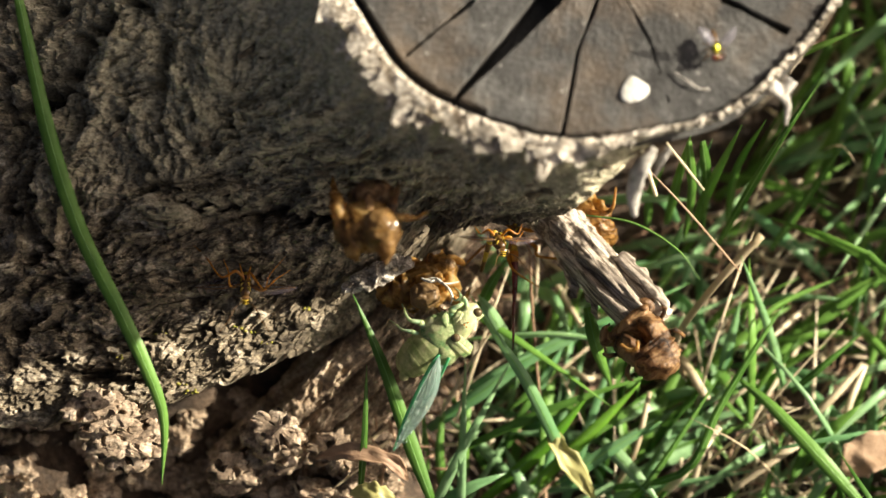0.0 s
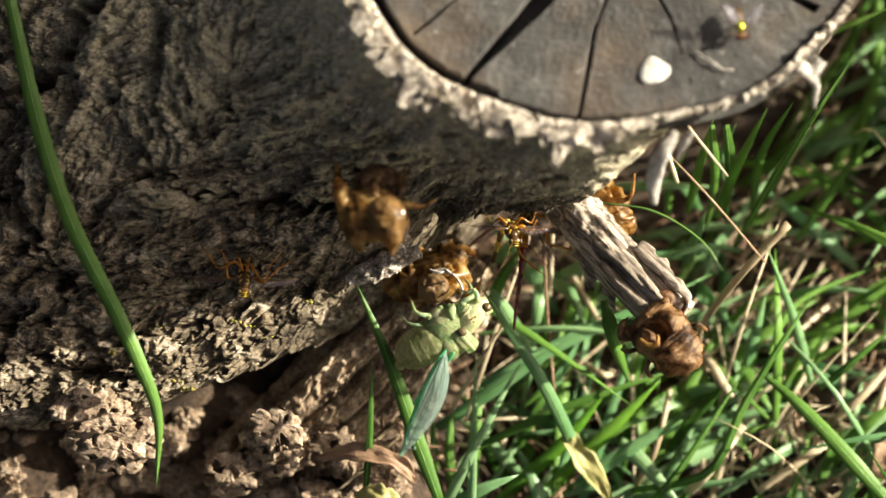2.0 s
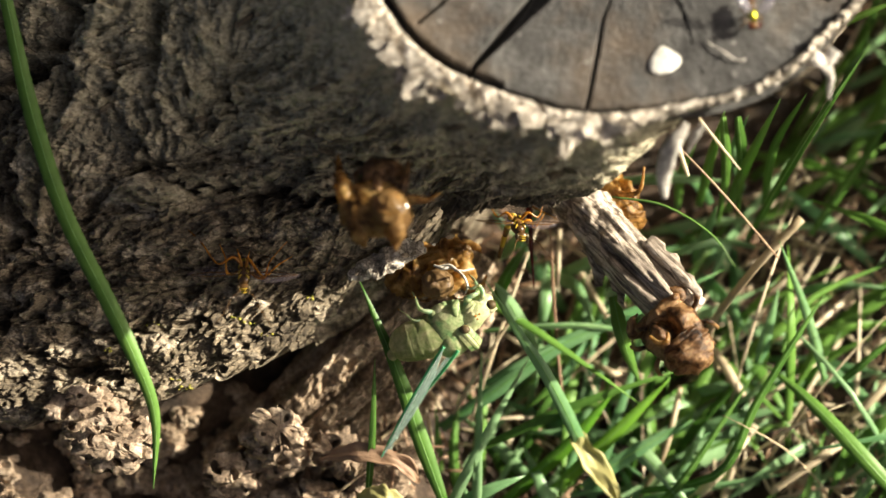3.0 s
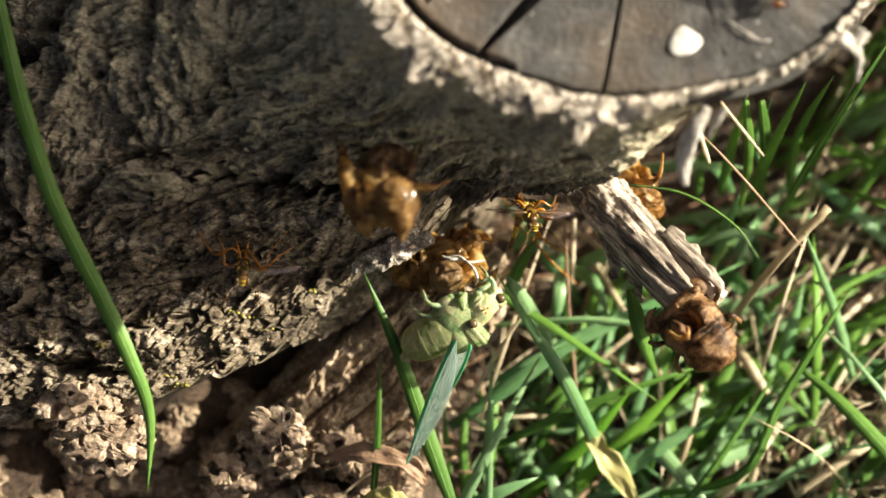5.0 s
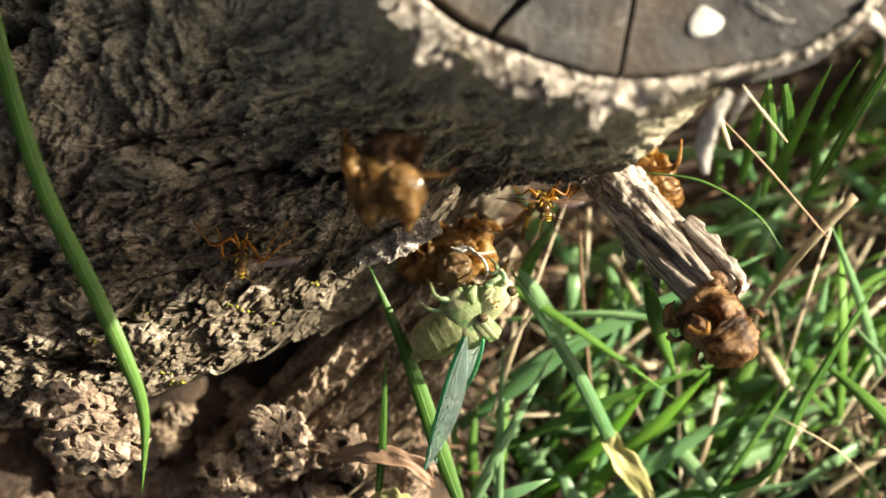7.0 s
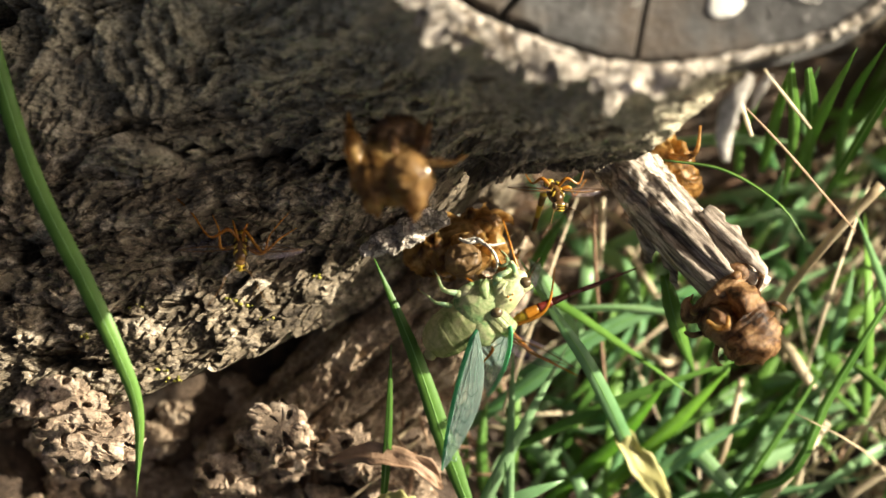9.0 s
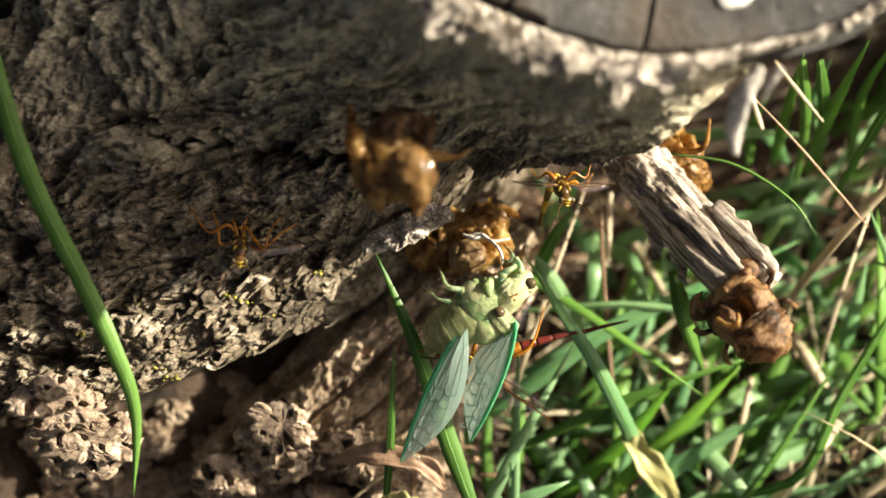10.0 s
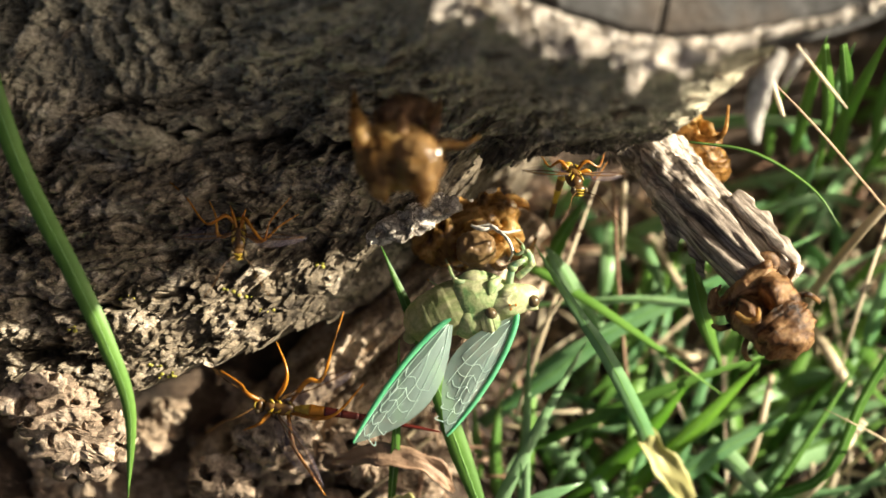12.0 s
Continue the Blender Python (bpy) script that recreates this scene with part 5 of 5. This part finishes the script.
ROVER_LEGS = [[(3, -0.5, -0.5), (6.6, -1.8, 1.6), (8.4, -3.7, 1.0), (12.6, -6, 0.5)], [(1.4, -1.2, -0.5), (-0.4, -4.6, 2.2), (-0.2, -7.8, 2.6), (2.2, -12.5, 2.0)],
              [(-1.6, -1.2, -0.5), (-4.6, -5.5, 2.4), (-7.4, -6, 3.0), (-8.8, -12.5, 3.4), (-10.2, -19.5, 2.6)], [(-1.6, 0.8, -0.5), (-8, 1.4, 1.6), (-11.4, -0.4, 2.2), (-15.4, -6, 1.5)],
              [(-1.4, 1.3, -0.5), (-3, 7, 0.5), (-6, 11, -1.0), (-10, 16, -3)], [(2, 1.2, -0.5), (4, 3.6, 0.5), (7, 5, -2.5)]]


def wasp(m, label, wing=(0.6, -0.6), curve=0.0, legs=None, drill=False, span=17, face_legs=False):
    """A slender wasp: x to the head, z to its back."""
    w = creature("wasp", m, label, "wasp", "wasps")
    part("thorax", join(ball((0, 0, 0), (2.8, 1.6, 1.7), None, 22, 14, 0.05, 0.8), ball((2.0, 0, 0.2), (1.4, 1.4, 1.4), None, 18, 12)), BROWN_SKIN, w)
    for x in (-1.5, 0.4, 1.9):
        for e in (-1, 1):
            part("thorax_stripe", tube([(x - 0.5, e * 0.5, 1.5), (x, e * 0.95, 1.38), (x + 0.6, e * 1.3, 0.95)], [0.1, 0.3, 0.1], 8, 10), YELLOW_SKIN, w)
    hd = part("head", ball((4.2, 0, -0.2), (1.0, 1.6, 1.3), None, 20, 14), BROWN_SKIN, w)
    for z in (-0.7, 0.0, 0.6):
        part("face_stripe", tube([(4.85, -0.9, z), (5.2, 0, z + 0.1), (4.85, 0.9, z)], [0.12, 0.2, 0.12], 8, 12), YELLOW_SKIN, hd)
    for e in (-1, 1):
        part("eye", ball((4.5, e * 1.2, 0.15), (0.65, 0.55, 0.8), None, 12, 8), EYE_DARK, hd)
        part("antenna", tube([(5.0, e * 0.4, 0.4), (8, e * 2.6, 1.2), (11, e * 4.0, 0.4), (14.5, e * 6.6, -1.0)], [0.14, 0.12, 0.10, 0.06], 6, 18), BROWN_SKIN, hd)
    if drill:
        line = spline([(-2.4, 0, 0.2), (-3.6, 0, -0.2), (-5.0, 0, -3), (-5.6, 0, -8), (-5.8, 0, -14)], 29)
    else:
        line = spline([(-2.6, 0, 0.4), (-5, 0, 1.2), (-10, 0.4 * curve, 1.4), (-16, 1.6 * curve, 0.6), (-22, 4.0 * curve, -0.4)], 29)
    rad = [0.5, 0.8, 1.15, 1.05, 0.85, 0.7, 0.55]
    for k in range(7):
        mat = (YELLOW_SKIN, YELLOW_SKIN, ORANGE_SKIN, RED_SKIN, RED_SKIN, RED_SKIN, RED_SKIN)[k] if not drill else (BROWN_SKIN, YELLOW_SKIN)[k % 2]
        part("abdomen_ring", tube(line[4 * k : 4 * k + 5], [rad[k], rad[min(k + 1, 6)] * 0.92], 14, 7), mat, w)
    if not drill:
        part("ovipositor", tube([tuple(line[-1]), tuple(line[-1] + np.array((-5, 1.2 * curve, -0.3))), tuple(line[-1] + np.array((-9, 2.6 * curve, -0.8)))], [0.45, 0.35, 0.15], 8, 14), RED_SKIN, w)
    for e, spread in ((1, wing[0]), (-1, wing[1])):
        at = Matrix.Translation((0.8, e * 1.2, 1.2)) @ Matrix.Rotation(math.pi - spread, 4, "Z") @ Matrix.Rotation(0.25 * e, 4, "X")
        fw = part("wing", placed(sheet(wing_outline(span, span * 0.27)), at), WASP_WING, w, "smoky clear wing")
        for d in (0.0, 0.09):
            part("wing_vein", placed(tube([(0, 0, 0.1), (0.5 * span, (0.04 - d) * span * e, 0.1), (0.97 * span, -0.01 * e, 0.1)], [0.2, 0.13, 0.07], 6, 14), at), BROWN_SKIN, fw)
    back = m.to_3x3().inverted() @ FACING
    for pts in legs or LEGS:
        if face_legs:
            pts = [tuple(back @ Vector(p)) for p in pts]
        rr = [0.28, 0.4, 0.24, 0.16, 0.08] if drill else [0.36, 0.5, 0.34, 0.24, 0.12]
        part("leg", tube(pts, rr, 10, 26), ORANGE_SKIN, w)
    return w


FACING = Matrix((RIGHT, UPV, TOWARD)).transposed()
LEGS = [[(1.6, e * 1.2, -1), (4.0, e * 4.5, 1.5), (7.5, e * 6.5, -2), (9.5, e * 7.5, -4), (11, e * 8, -4)] for e in (-1, 1)] + \
       [[(0, e * 1.3, -1), (-0.5, e * 5.5, 2.2), (1.5, e * 9.5, -1), (2.2, e * 12, -4), (2.5, e * 13, -4)] for e in (-1, 1)] + \
       [[(-1.6, e * 1.3, -1), (-5.5, e * 5.5, 3.0), (-9.5, e * 9.0, 0), (-13, e * 11, -3), (-15, e * 11.5, -4)] for e in (-1, 1)]

# One rests head down on the shaded bark, one in the nook by the branch.
wasp(at_pose((-50.1, -7.0, 35), -0.75 * UPV + 0.6 * TOWARD, TOWARD), "brown and yellow wasp resting on the shaded bark", (1.62, -1.62), drill=True, span=12, face_legs=True,
     legs=[[(-0.6, 2, 0), (-2.5, 3.9, 1.5), (-6.2, 2.4, 1.5), (-10, 7.4, 1), (-13.8, 10.9, 0)], [(-0.8, 0.5, 0), (-3.8, 0.1, 1.5), (-4.3, 3.7, 1), (-5.7, 6.9, 0)],
           [(0.6, 2.6, 0), (1.3, 3.3, 1), (4.7, -0.8, 2), (6.1, 2.8, 1.5), (10.1, 7.6, 0)], [(0.8, 0.6, 0), (4.4, -1.0, 1.5), (7.9, 1.9, 1), (11.5, 4.2, 0)],
           [(-0.4, 1.5, 0.5), (-1.2, 4.5, 0.6), (-1.6, 5.8, 0)], [(0.5, 1.5, 0.5), (1.0, 4.0, 0.6), (1.4, 5.2, 0)]])
wasp(at_pose((14.1, 7.1, 27), 0.25 * RIGHT - 0.6 * UPV + 0.75 * TOWARD, 0.2 * RIGHT + 0.6 * UPV + 0.6 * TOWARD), "brown and yellow wasp perched under the stump's edge", (1.55, -1.45), drill=True, span=9.5, face_legs=True,
     legs=[[(0.5, 1, 0), (2.5, 3.0, 1), (5.0, 2.0, 0), (6.2, 5.0, -1)], [(-0.5, 1, 0), (-2.5, 3, 0), (-4.5, 2.0, -1), (-6.0, 4, -2)],
           [(0.5, 0.5, 0), (3, 1.2, 0), (4.2, -0.5, -1), (6.6, 2.8, -2)]])
rover = wasp(at_pose((17.6, 13.6, 14), (0, 1, 0), (0, 0, 1)), "long yellow and dark red wasp crawling round the stump's foot", (0.9, -0.5), 0.25, ROVER_LEGS)

# ---- the fly ----
FLY_GREEN, _, _, _b = shader("metallic green gold", 0.25, Metallic=0.85)
_b.inputs["Base Color"].default_value = (0.62, 0.58, 0.04, 1)
fly = creature("fly", at_pose((67.6, 38.5, 91.8), (0.12, -0.95, 0.0), (0.3, 0, 1)), "green gold fly with spread wings on the sawn wood", "fly")
part("thorax", ball((0, 0, 0), (1.5, 1.1, 1.1), None, 18, 12), FLY_GREEN, fly)
part("abdomen", ringed([(-1, 0, 0), (-3, 0, -0.2), (-4.8, 0, -0.5)], [1.0, 1.1, 0.4], 4, 18, 0.08, 0.9, 20), BROWN_SKIN, fly)
hd = part("head", ball((2.4, 0, -0.1), (0.9, 1.4, 1.1), None, 16, 10), BROWN_SKIN, fly)
for e in (-1, 1):
    part("eye", ball((2.6, e * 0.85, 0.1), (0.7, 0.65, 0.85), None, 12, 8), RED_SKIN, hd)
    part("wing", placed(sheet(wing_outline(6.2, 2.6)), Matrix.Translation((-0.2, e * 1.0, 1.0)) @ Matrix.Rotation(math.pi - e * 0.75, 4, "Z") @ Matrix.Rotation(-0.35, 4, "Y")), FLY_WING, fly)
    for x in (-0.8, 0.3, 1.2):
        part("leg", tube([(x, e * 0.8, -0.8), (x * 1.5, e * 2.2, -0.2), (x * 2.2, e * 3.0, -2.2)], [0.2, 0.18, 0.1], 6, 10), BROWN_SKIN, fly)

# ---- the green cicada ----
GRIP = Vector((3, -9.4, 26))
FACE = Matrix((RIGHT, UPV, TOWARD)).transposed().to_4x4()
FACE.translation = GRIP * MM
cicada = creature("cicada", FACE, "pale green freshly hatched cicada hanging from its shell", "cicada")
v, f = ball((0, 0, 0), (1, 1, 1), None, 44, 30)
for i in range(len(v)):
    x, y, z = v[i]
    bulge = 1 + 0.05 * math.sin(9 * x) * max(0, y) + 0.05 * n3((x, y, z), 2.0) + 0.02 * n3((x, y, z), 5.0)
    v[i] = np.array((x * 6.2, y * (3.7 if y > 0 else 3.0) * (1 - 0.25 * abs(x) ** 3), z * (3.3 - 0.5 * abs(x)))) * bulge
v, f = crumpled((v, f), 0.16, 0.6)
head_turn = Matrix.Rotation(radians(52), 4, "Z")
head = part("head", placed((v, f), Matrix.Translation((1.9, -4.9, 1.0)) @ head_turn), TENERAL, cicada, "knobbly pale green head")
v, f = ball((0, 0, 0), (2.3, 2.0, 1.6), None, 30, 20)
for i in range(len(v)):
    v[i] = v[i] * (1 + 0.07 * math.sin(v[i][1] * 6))
part("face_plate", placed((v, f), Matrix.Translation((1.2, -3.6, 2.6)) @ head_turn), TENERAL, head, "ridged face plate")
for c, name in (((0.2, -8.4, 3.4), "eye"), ((5.7, -1.9, 2.2), "eye")):
    e = part(name, ball(c, (1.35, 1.2, 1.3), None, 18, 12), EYE_DARK, head, "dark glossy eye")
    part("eyelid", tube([(c[0] - 1.4, c[1] - 0.5, c[2] - 0.5), (c[0], c[1] - 1.5, c[2] - 0.3), (c[0] + 1.5, c[1] - 0.6, c[2] - 0.6)], [0.4, 0.55, 0.35], 10, 14), TENERAL, head)
for c in ((2.4, -5.0, 4.6), (3.3, -4.4, 4.5), (3.0, -5.6, 4.6)):
    part("ocellus", ball(c, (0.28, 0.28, 0.25), None, 8, 6), ORANGE_SKIN, head)
part("pronotum", placed(ringed([(-2.4, 0, 0), (-0.6, 0, 0), (1.4, 0, 0)], [4.6, 5.2, 4.4], 3, 30, 0.035, 0.8, 40), Matrix.Translation((0.6, -8.6, 0.0)) @ Matrix.Rotation(radians(48), 4, "Z")), OLIVE, cicada, "ringed green collar")
part("mesonotum", placed(ball((0, 0, 0), (4.4, 4.4, 3.8), None, 28, 18, 0.08, 0.4), Matrix.Translation((-2.6, -11.0, -0.2)) @ Matrix.Rotation(radians(35), 4, "Z")), OLIVE, cicada, "olive green back plate")
hold = new("grip")
hold.parent = cicada
ORIGIN[hold.name] = np.zeros(3)
for pts, r in (([(*(0.4, -3.2), 2), (*(3.0, -0.6), 3), (*(2.2, 1.8), 2.5), (*(0.2, 1.2), 2.0), (*(-0.6, 3.0), -2)], [0.55, 0.5, 0.36, 0.24, 0.12]), ([(*(-1.4, -6.0), 1), (*(-0.6, -1.3), 3), (*(1.6, 0.3), 3), (*(1.3, 2.9), -2), (*(-0.3, 4.6), -8)], [0.6, 0.6, 0.42, 0.26, 0.12]),
               ([(*(-5.3, -6.9), 1), (*(-8.6, -4.6), 2.0), (*(-11.6, -3.7), 2.0), (*(-12.9, -1.1), -5), (*(-13.9, 0.9), -12)], [0.75, 0.6, 0.32, 0.2, 0.1]), ([(*(-6.7, -8.6), 0.5), (*(-10.7, -6.9), 1.6), (*(-13.3, -6.3), 1.2), (*(-15.0, -4.9), 0), (*(-17.0, -3.7), -3)], [0.6, 0.45, 0.26, 0.16, 0.08])):
    lg = part("leg", tube(pts, [q * 1.2 for q in r], 12, 40), MINT, hold)
    for p, q in ((pts[1], r[1]), (pts[2], r[2])):
        part("knee", ball(p, (q * 1.6, q * 1.5, q * 1.5), None, 14, 10, 0.15, 0.8), TENERAL, lg)
    part("foot", tube([pts[-2], pts[-1]], [r[-2] * 1.3, r[-1] * 1.4], 8, 8), ORANGE_SKIN, lg)
part("thorax", crumpled(ball((*(-3.3, -7.4), 0.2), (6.8, 5.2, 4.0), Matrix.Rotation(0.65, 4, "Z"), 48, 32), 0.15, 0.5), OLIVE, cicada)
part("breast_plate", crumpled(ball((*(-5.7, -4.6), 1.4), (3.0, 1.7, 1.6), Matrix.Rotation(0.5, 4, "Z"), 26, 18), 0.2, 0.7), TENERAL, cicada)
for c, r in (((-5.2, -3.6, 1.8), 0.9), ((-7.6, -5.4, 1.4), 0.8), ((-3.2, -2.9, 2.2), 0.9)):
    part("coxa", crumpled(ball(c, (r, r * 1.3, r), None, 20, 14), 0.25, 0.9), TENERAL, cicada)
part("mouth_plate", tube([(-2.0, -1.6, 2.8), (-2.5, -3.6, 3.8), (-2.0, -5.6, 4.0)], [0.4, 1.1, 0.3], 12, 14, 0, 0.45), TENERAL, head)
part("mouth_plate", tube([(0.6, -2.0, 3.2), (1.2, -3.4, 3.8), (1.6, -4.6, 3.9)], [0.4, 0.8, 0.3], 12, 14, 0, 0.45), TENERAL, head)

cam.data.dof.focus_object = head
abdomen = new("abdomen")
abdomen.parent = cicada
ORIGIN[abdomen.name] = np.zeros(3)
part("abdomen_skin", crumpled(ringed([(2.5, 0, 0), (-2.5, 0, 0.2), (-7, 0, -0.3), (-10.5, 0, -0.8), (-12.3, 0, -1.0)], [4.2, 5.2, 4.8, 3.6, 1.5], 8, 40, 0.022, 0.8, 90), 0.2, 0.4), CREAM, abdomen, "soft pale ringed abdomen")
part("tip", ball((-12.4, -1.4, -0.4), (1.2, 1.4, 0.9), None, 14, 10, 0.2, 0.8), CREAM, abdomen)

COSTA = leafy("bright green wing edge", (0.07, 0.44, 0.20), (0.20, 0.60, 0.32), 0.35, 0.4, 300)
VEIN = leafy("pale wing vein", (0.40, 0.58, 0.50), (0.52, 0.68, 0.60), 0.3, 0.4, 200)


def cicada_wing(length, width):
    """A soft wing in its own plane: x along it, the firm edge towards +y."""
    w = new("wing")
    w.parent = cicada
    ORIGIN[w.name] = np.zeros(3)
    out = []
    for j in range(48):
        a = 2 * math.pi * j / 48
        u = 0.5 - 0.5 * math.cos(a)
        if not 0 < u < 1:
            side = 0.0
        elif math.sin(a) > 0:
            side = 0.17 * math.sin(math.pi * u ** 0.8) ** 0.8
        else:
            side = -0.60 * math.sin(math.pi * u ** 1.02) ** 0.95
        out.append((length * u, width * side))
    part("membrane", sheet(out, 0.05), CICADA_WING, w, "cloudy green wing skin")
    edge = [(p[0], p[1], 0.08) for p in out[:24]]
    part("leading_edge", tube(edge, [0.6, 0.56, 0.48, 0.2], 8, 40, 0, 0.7), COSTA, w, "bright green wing edge")

    def vein(*p):
        part("vein", tube([(length * a, width * (b * 0.55 if b > 0 else b), 0.0) for a, b in p], [0.11, 0.11, 0.08], 6, 12), VEIN, w)

    vein((0.04, 0.02), (0.3, 0.14), (0.62, 0.16), (0.9, 0.06))
    vein((0.04, 0.0), (0.25, -0.04), (0.45, -0.02), (0.66, 0.02))
    vein((0.25, -0.04), (0.4, -0.18), (0.55, -0.22), (0.74, -0.2))
    vein((0.06, -0.04), (0.25, -0.3), (0.45, -0.46))
    vein((0.18, -0.18), (0.35, -0.28), (0.55, -0.4), (0.68, -0.44))
    for k in range(6):
        u = 0.42 + 0.09 * k
        vein((u, 0.15 - 0.02 * k), (u + 0.05, 0.02 - 0.02 * k), (u + 0.02, -0.12), (u + 0.05, -0.22 + 0.01 * k))
        vein((u + 0.05, -0.22 + 0.01 * k), (u + 0.06, -0.32), (u + 0.03, -0.46 + 0.035 * k))
    for k in range(4):
        u = 0.5 + 0.1 * k
        vein((u + 0.05, 0.02), (u + 0.1, 0.03), (u + 0.14, 0.0))
        vein((u + 0.02, -0.12), (u + 0.08, -0.14), (u + 0.12, -0.12))
    return w


wing_near = cicada_wing(31.0, -11.0)
wing_far = cicada_wing(27.0, 11.2)

flakes()
shards()
edge_flakes()


# ---- moving things ----
def motions():
    """The cicada swings on its grip and spreads its wings; one wasp crawls round the stump's foot."""
    def face_at(t):
        turn = float(np.interp(t, [0, 2.5, 6, 9, 9.6, 10.5, 12], [0, -6, -8, -3, -2, -14, -34]))
        dx = float(np.interp(t, [0, 2.5, 6, 9, 10.5, 12], [0, -0.5, -1.2, -0.6, -0.4, -0.3]))
        dy = float(np.interp(t, [0, 9.6, 10.5, 12], [0, 0, -1.0, -3.0]))
        return FACE @ Matrix.Translation((dx * MM, dy * MM, 0)) @ Matrix.Rotation(radians(turn), 4, "Z")

    walk(cicada, [(t, face_at(t)) for t in (0, 1, 2, 2.5, 3, 4, 5, 6, 7, 8, 9, 9.6, 10, 10.5, 11, 11.5, 12)])

    walk(hold, [(t, face_at(t).inverted() @ FACE) for t in (0, 2, 4, 6, 8, 9, 10, 10.5, 11, 11.5, 12)])

    def hang(root, tip, length, roll, away):
        """A wing pose in the plane of the face: root and tip across it, the rest of its length in depth."""
        r, p = Vector((*root, 3.0)), Vector((*tip, 3.0))
        d = p - r
        deep = math.sqrt(max(0.0, length ** 2 - d.length ** 2)) * away
        x = Vector((d.x, d.y, deep)).normalized()
        y = Vector((0, 0, 1)).cross(x).normalized()
        z = x.cross(y)
        m = Matrix((x, y, z)).transposed().to_4x4() @ Matrix.Rotation(radians(roll), 4, "X")
        m.translation = r * MM
        return FACE @ Matrix.Diagonal((1, 1, 1, 1)) @ m

    def rows(part_rows, length, away):
        return [(t, face_at(t).inverted() @ hang(a, b, length, roll, away)) for t, a, b, roll in part_rows]

    walk(wing_near, rows(NEAR_ROWS, 31.0, 1))
    walk(wing_far, rows(FAR_ROWS, 27.0, -1))
    walk(abdomen, [(t, face_at(t).inverted() @ FACE @ Matrix.Translation((x * MM, y * MM, -0.5 * MM)) @ Matrix.Rotation(radians(a), 4, "Z"))
                   for t, x, y, a in ((0, -4.5, -9.0, 40), (1.5, -4.8, -9.0, 36), (2.2, -6, -9.2, 24), (2.8, -7, -9.2, 18), (5, -6.2, -9, 26), (7, -5.8, -9, 30), (9, -5, -8.8, 34), (10.5, -6.5, -8.4, 30), (12, -10, -8.0, 26))])
    walk(rover, [(t, at_pose(p, h, (0, -0.2, 1))) for t, p, h in ROVER_ROWS])


NEAR_ROWS = [(0, (-3.9, -12.6), (-15.4, -36.7), 57), (1.5, (-4.1, -12.6), (-12.7, -38.0), 50), (2.1, (-4.7, -12.6), (-16.4, -38.0), 50), (2.5, (-6.1, -12.7), (-21.1, -37.7), 74), (3.2, (-6.1, -12.4), (-20.7, -38.3), 75),
             (5, (-5.3, -11.9), (-16.4, -39.7), 61), (5.5, (-5.3, -11.9), (-15.9, -40.0), 60), (6.5, (-5.3, -11.7), (-14.4, -40.9), 61), (7.2, (-5.1, -11.6), (-13.9, -40.9), 58), (9.0, (-4.7, -11.6), (-11.9, -40.6), 52),
             (9.6, (-4.7, -11.6), (-11.6, -40.0), 48), (10, (-7.7, -11.0), (-21.3, -39.7), 34), (10.5, (-7.0, -11.1), (-21.4, -38.3), 28), (11.2, (-9.0, -11.1), (-26.1, -37.1), 12), (12, (-12.0, -10.9), (-31.4, -35.3), 0)]
FAR_ROWS = [(0, (-1.4, -13.4), (-9.6, -28.9), 80), (2.5, (-2.9, -13.4), (-15.0, -27.9), 82), (5, (-2.1, -13.1), (-9.0, -26.4), 62), (7.2, (-1.4, -12.9), (-6.7, -26.3), 54), (9.0, (1.9, -11.1), (-2.7, -26.0), 34),
            (9.6, (2.1, -11.1), (-2.6, -28.6), 30), (10, (1.9, -10.9), (-7.1, -35.1), 34), (10.5, (-0.7, -13.6), (-9.7, -28.9), 22), (11.2, (-0.7, -12.6), (-11.6, -32.1), 10), (12, (0.1, -10.4), (-13.9, -34.7), 0)]
ROVER_ROWS = [(0, (18, 12.7, 16), (-0.05, 1, 0)), (0.8, (18.3, 12.7, 16), (0.02, 1, 0)), (1.5, (18, 12.4, 16), (0.2, 1, 0)), (2.0, (17.7, 13.9, 16), (0.05, 1, 0)), (2.4, (16.3, 25.7, 14), (-0.1, 1, 0)), (3.2, (15.4, 26.5, 14), (-0.15, 1, 0)),
              (4.0, (14, 18.1, 14), (-0.2, 0.8, 0.6)), (4.8, (14.2, 11.5, 17), (0.1, -0.1, 0.98)), (7.2, (13.6, 11.2, 17), (-0.1, -0.1, 0.98)), (7.9, (9.6, 3.6, 12), (-0.7, 0.2, 0.4)), (8.4, (4.1, -13.6, 14), (-0.9, -0.1, 0)), (8.8, (3.2, -18, 15), (-0.85, -0.45, 0)), (9.5, (2.6, -18.3, 15), (-0.88, -0.42, 0)), (9.8, (1.6, -19.8, 15), (-0.88, -0.42, 0)),
              (10, (-2, -25.5, 15), (-0.9, -0.3, 0)), (10.2, (-13.6, -29.7, 15), (-1, 0.1, 0)), (10.5, (-24, -30.1, 14), (-1, -0.05, 0)), (11, (-34.1, -33.6, 13), (-1, -0.02, 0)), (12, (-42.3, -35, 12), (-0.98, 0.10, 0))]
motions()
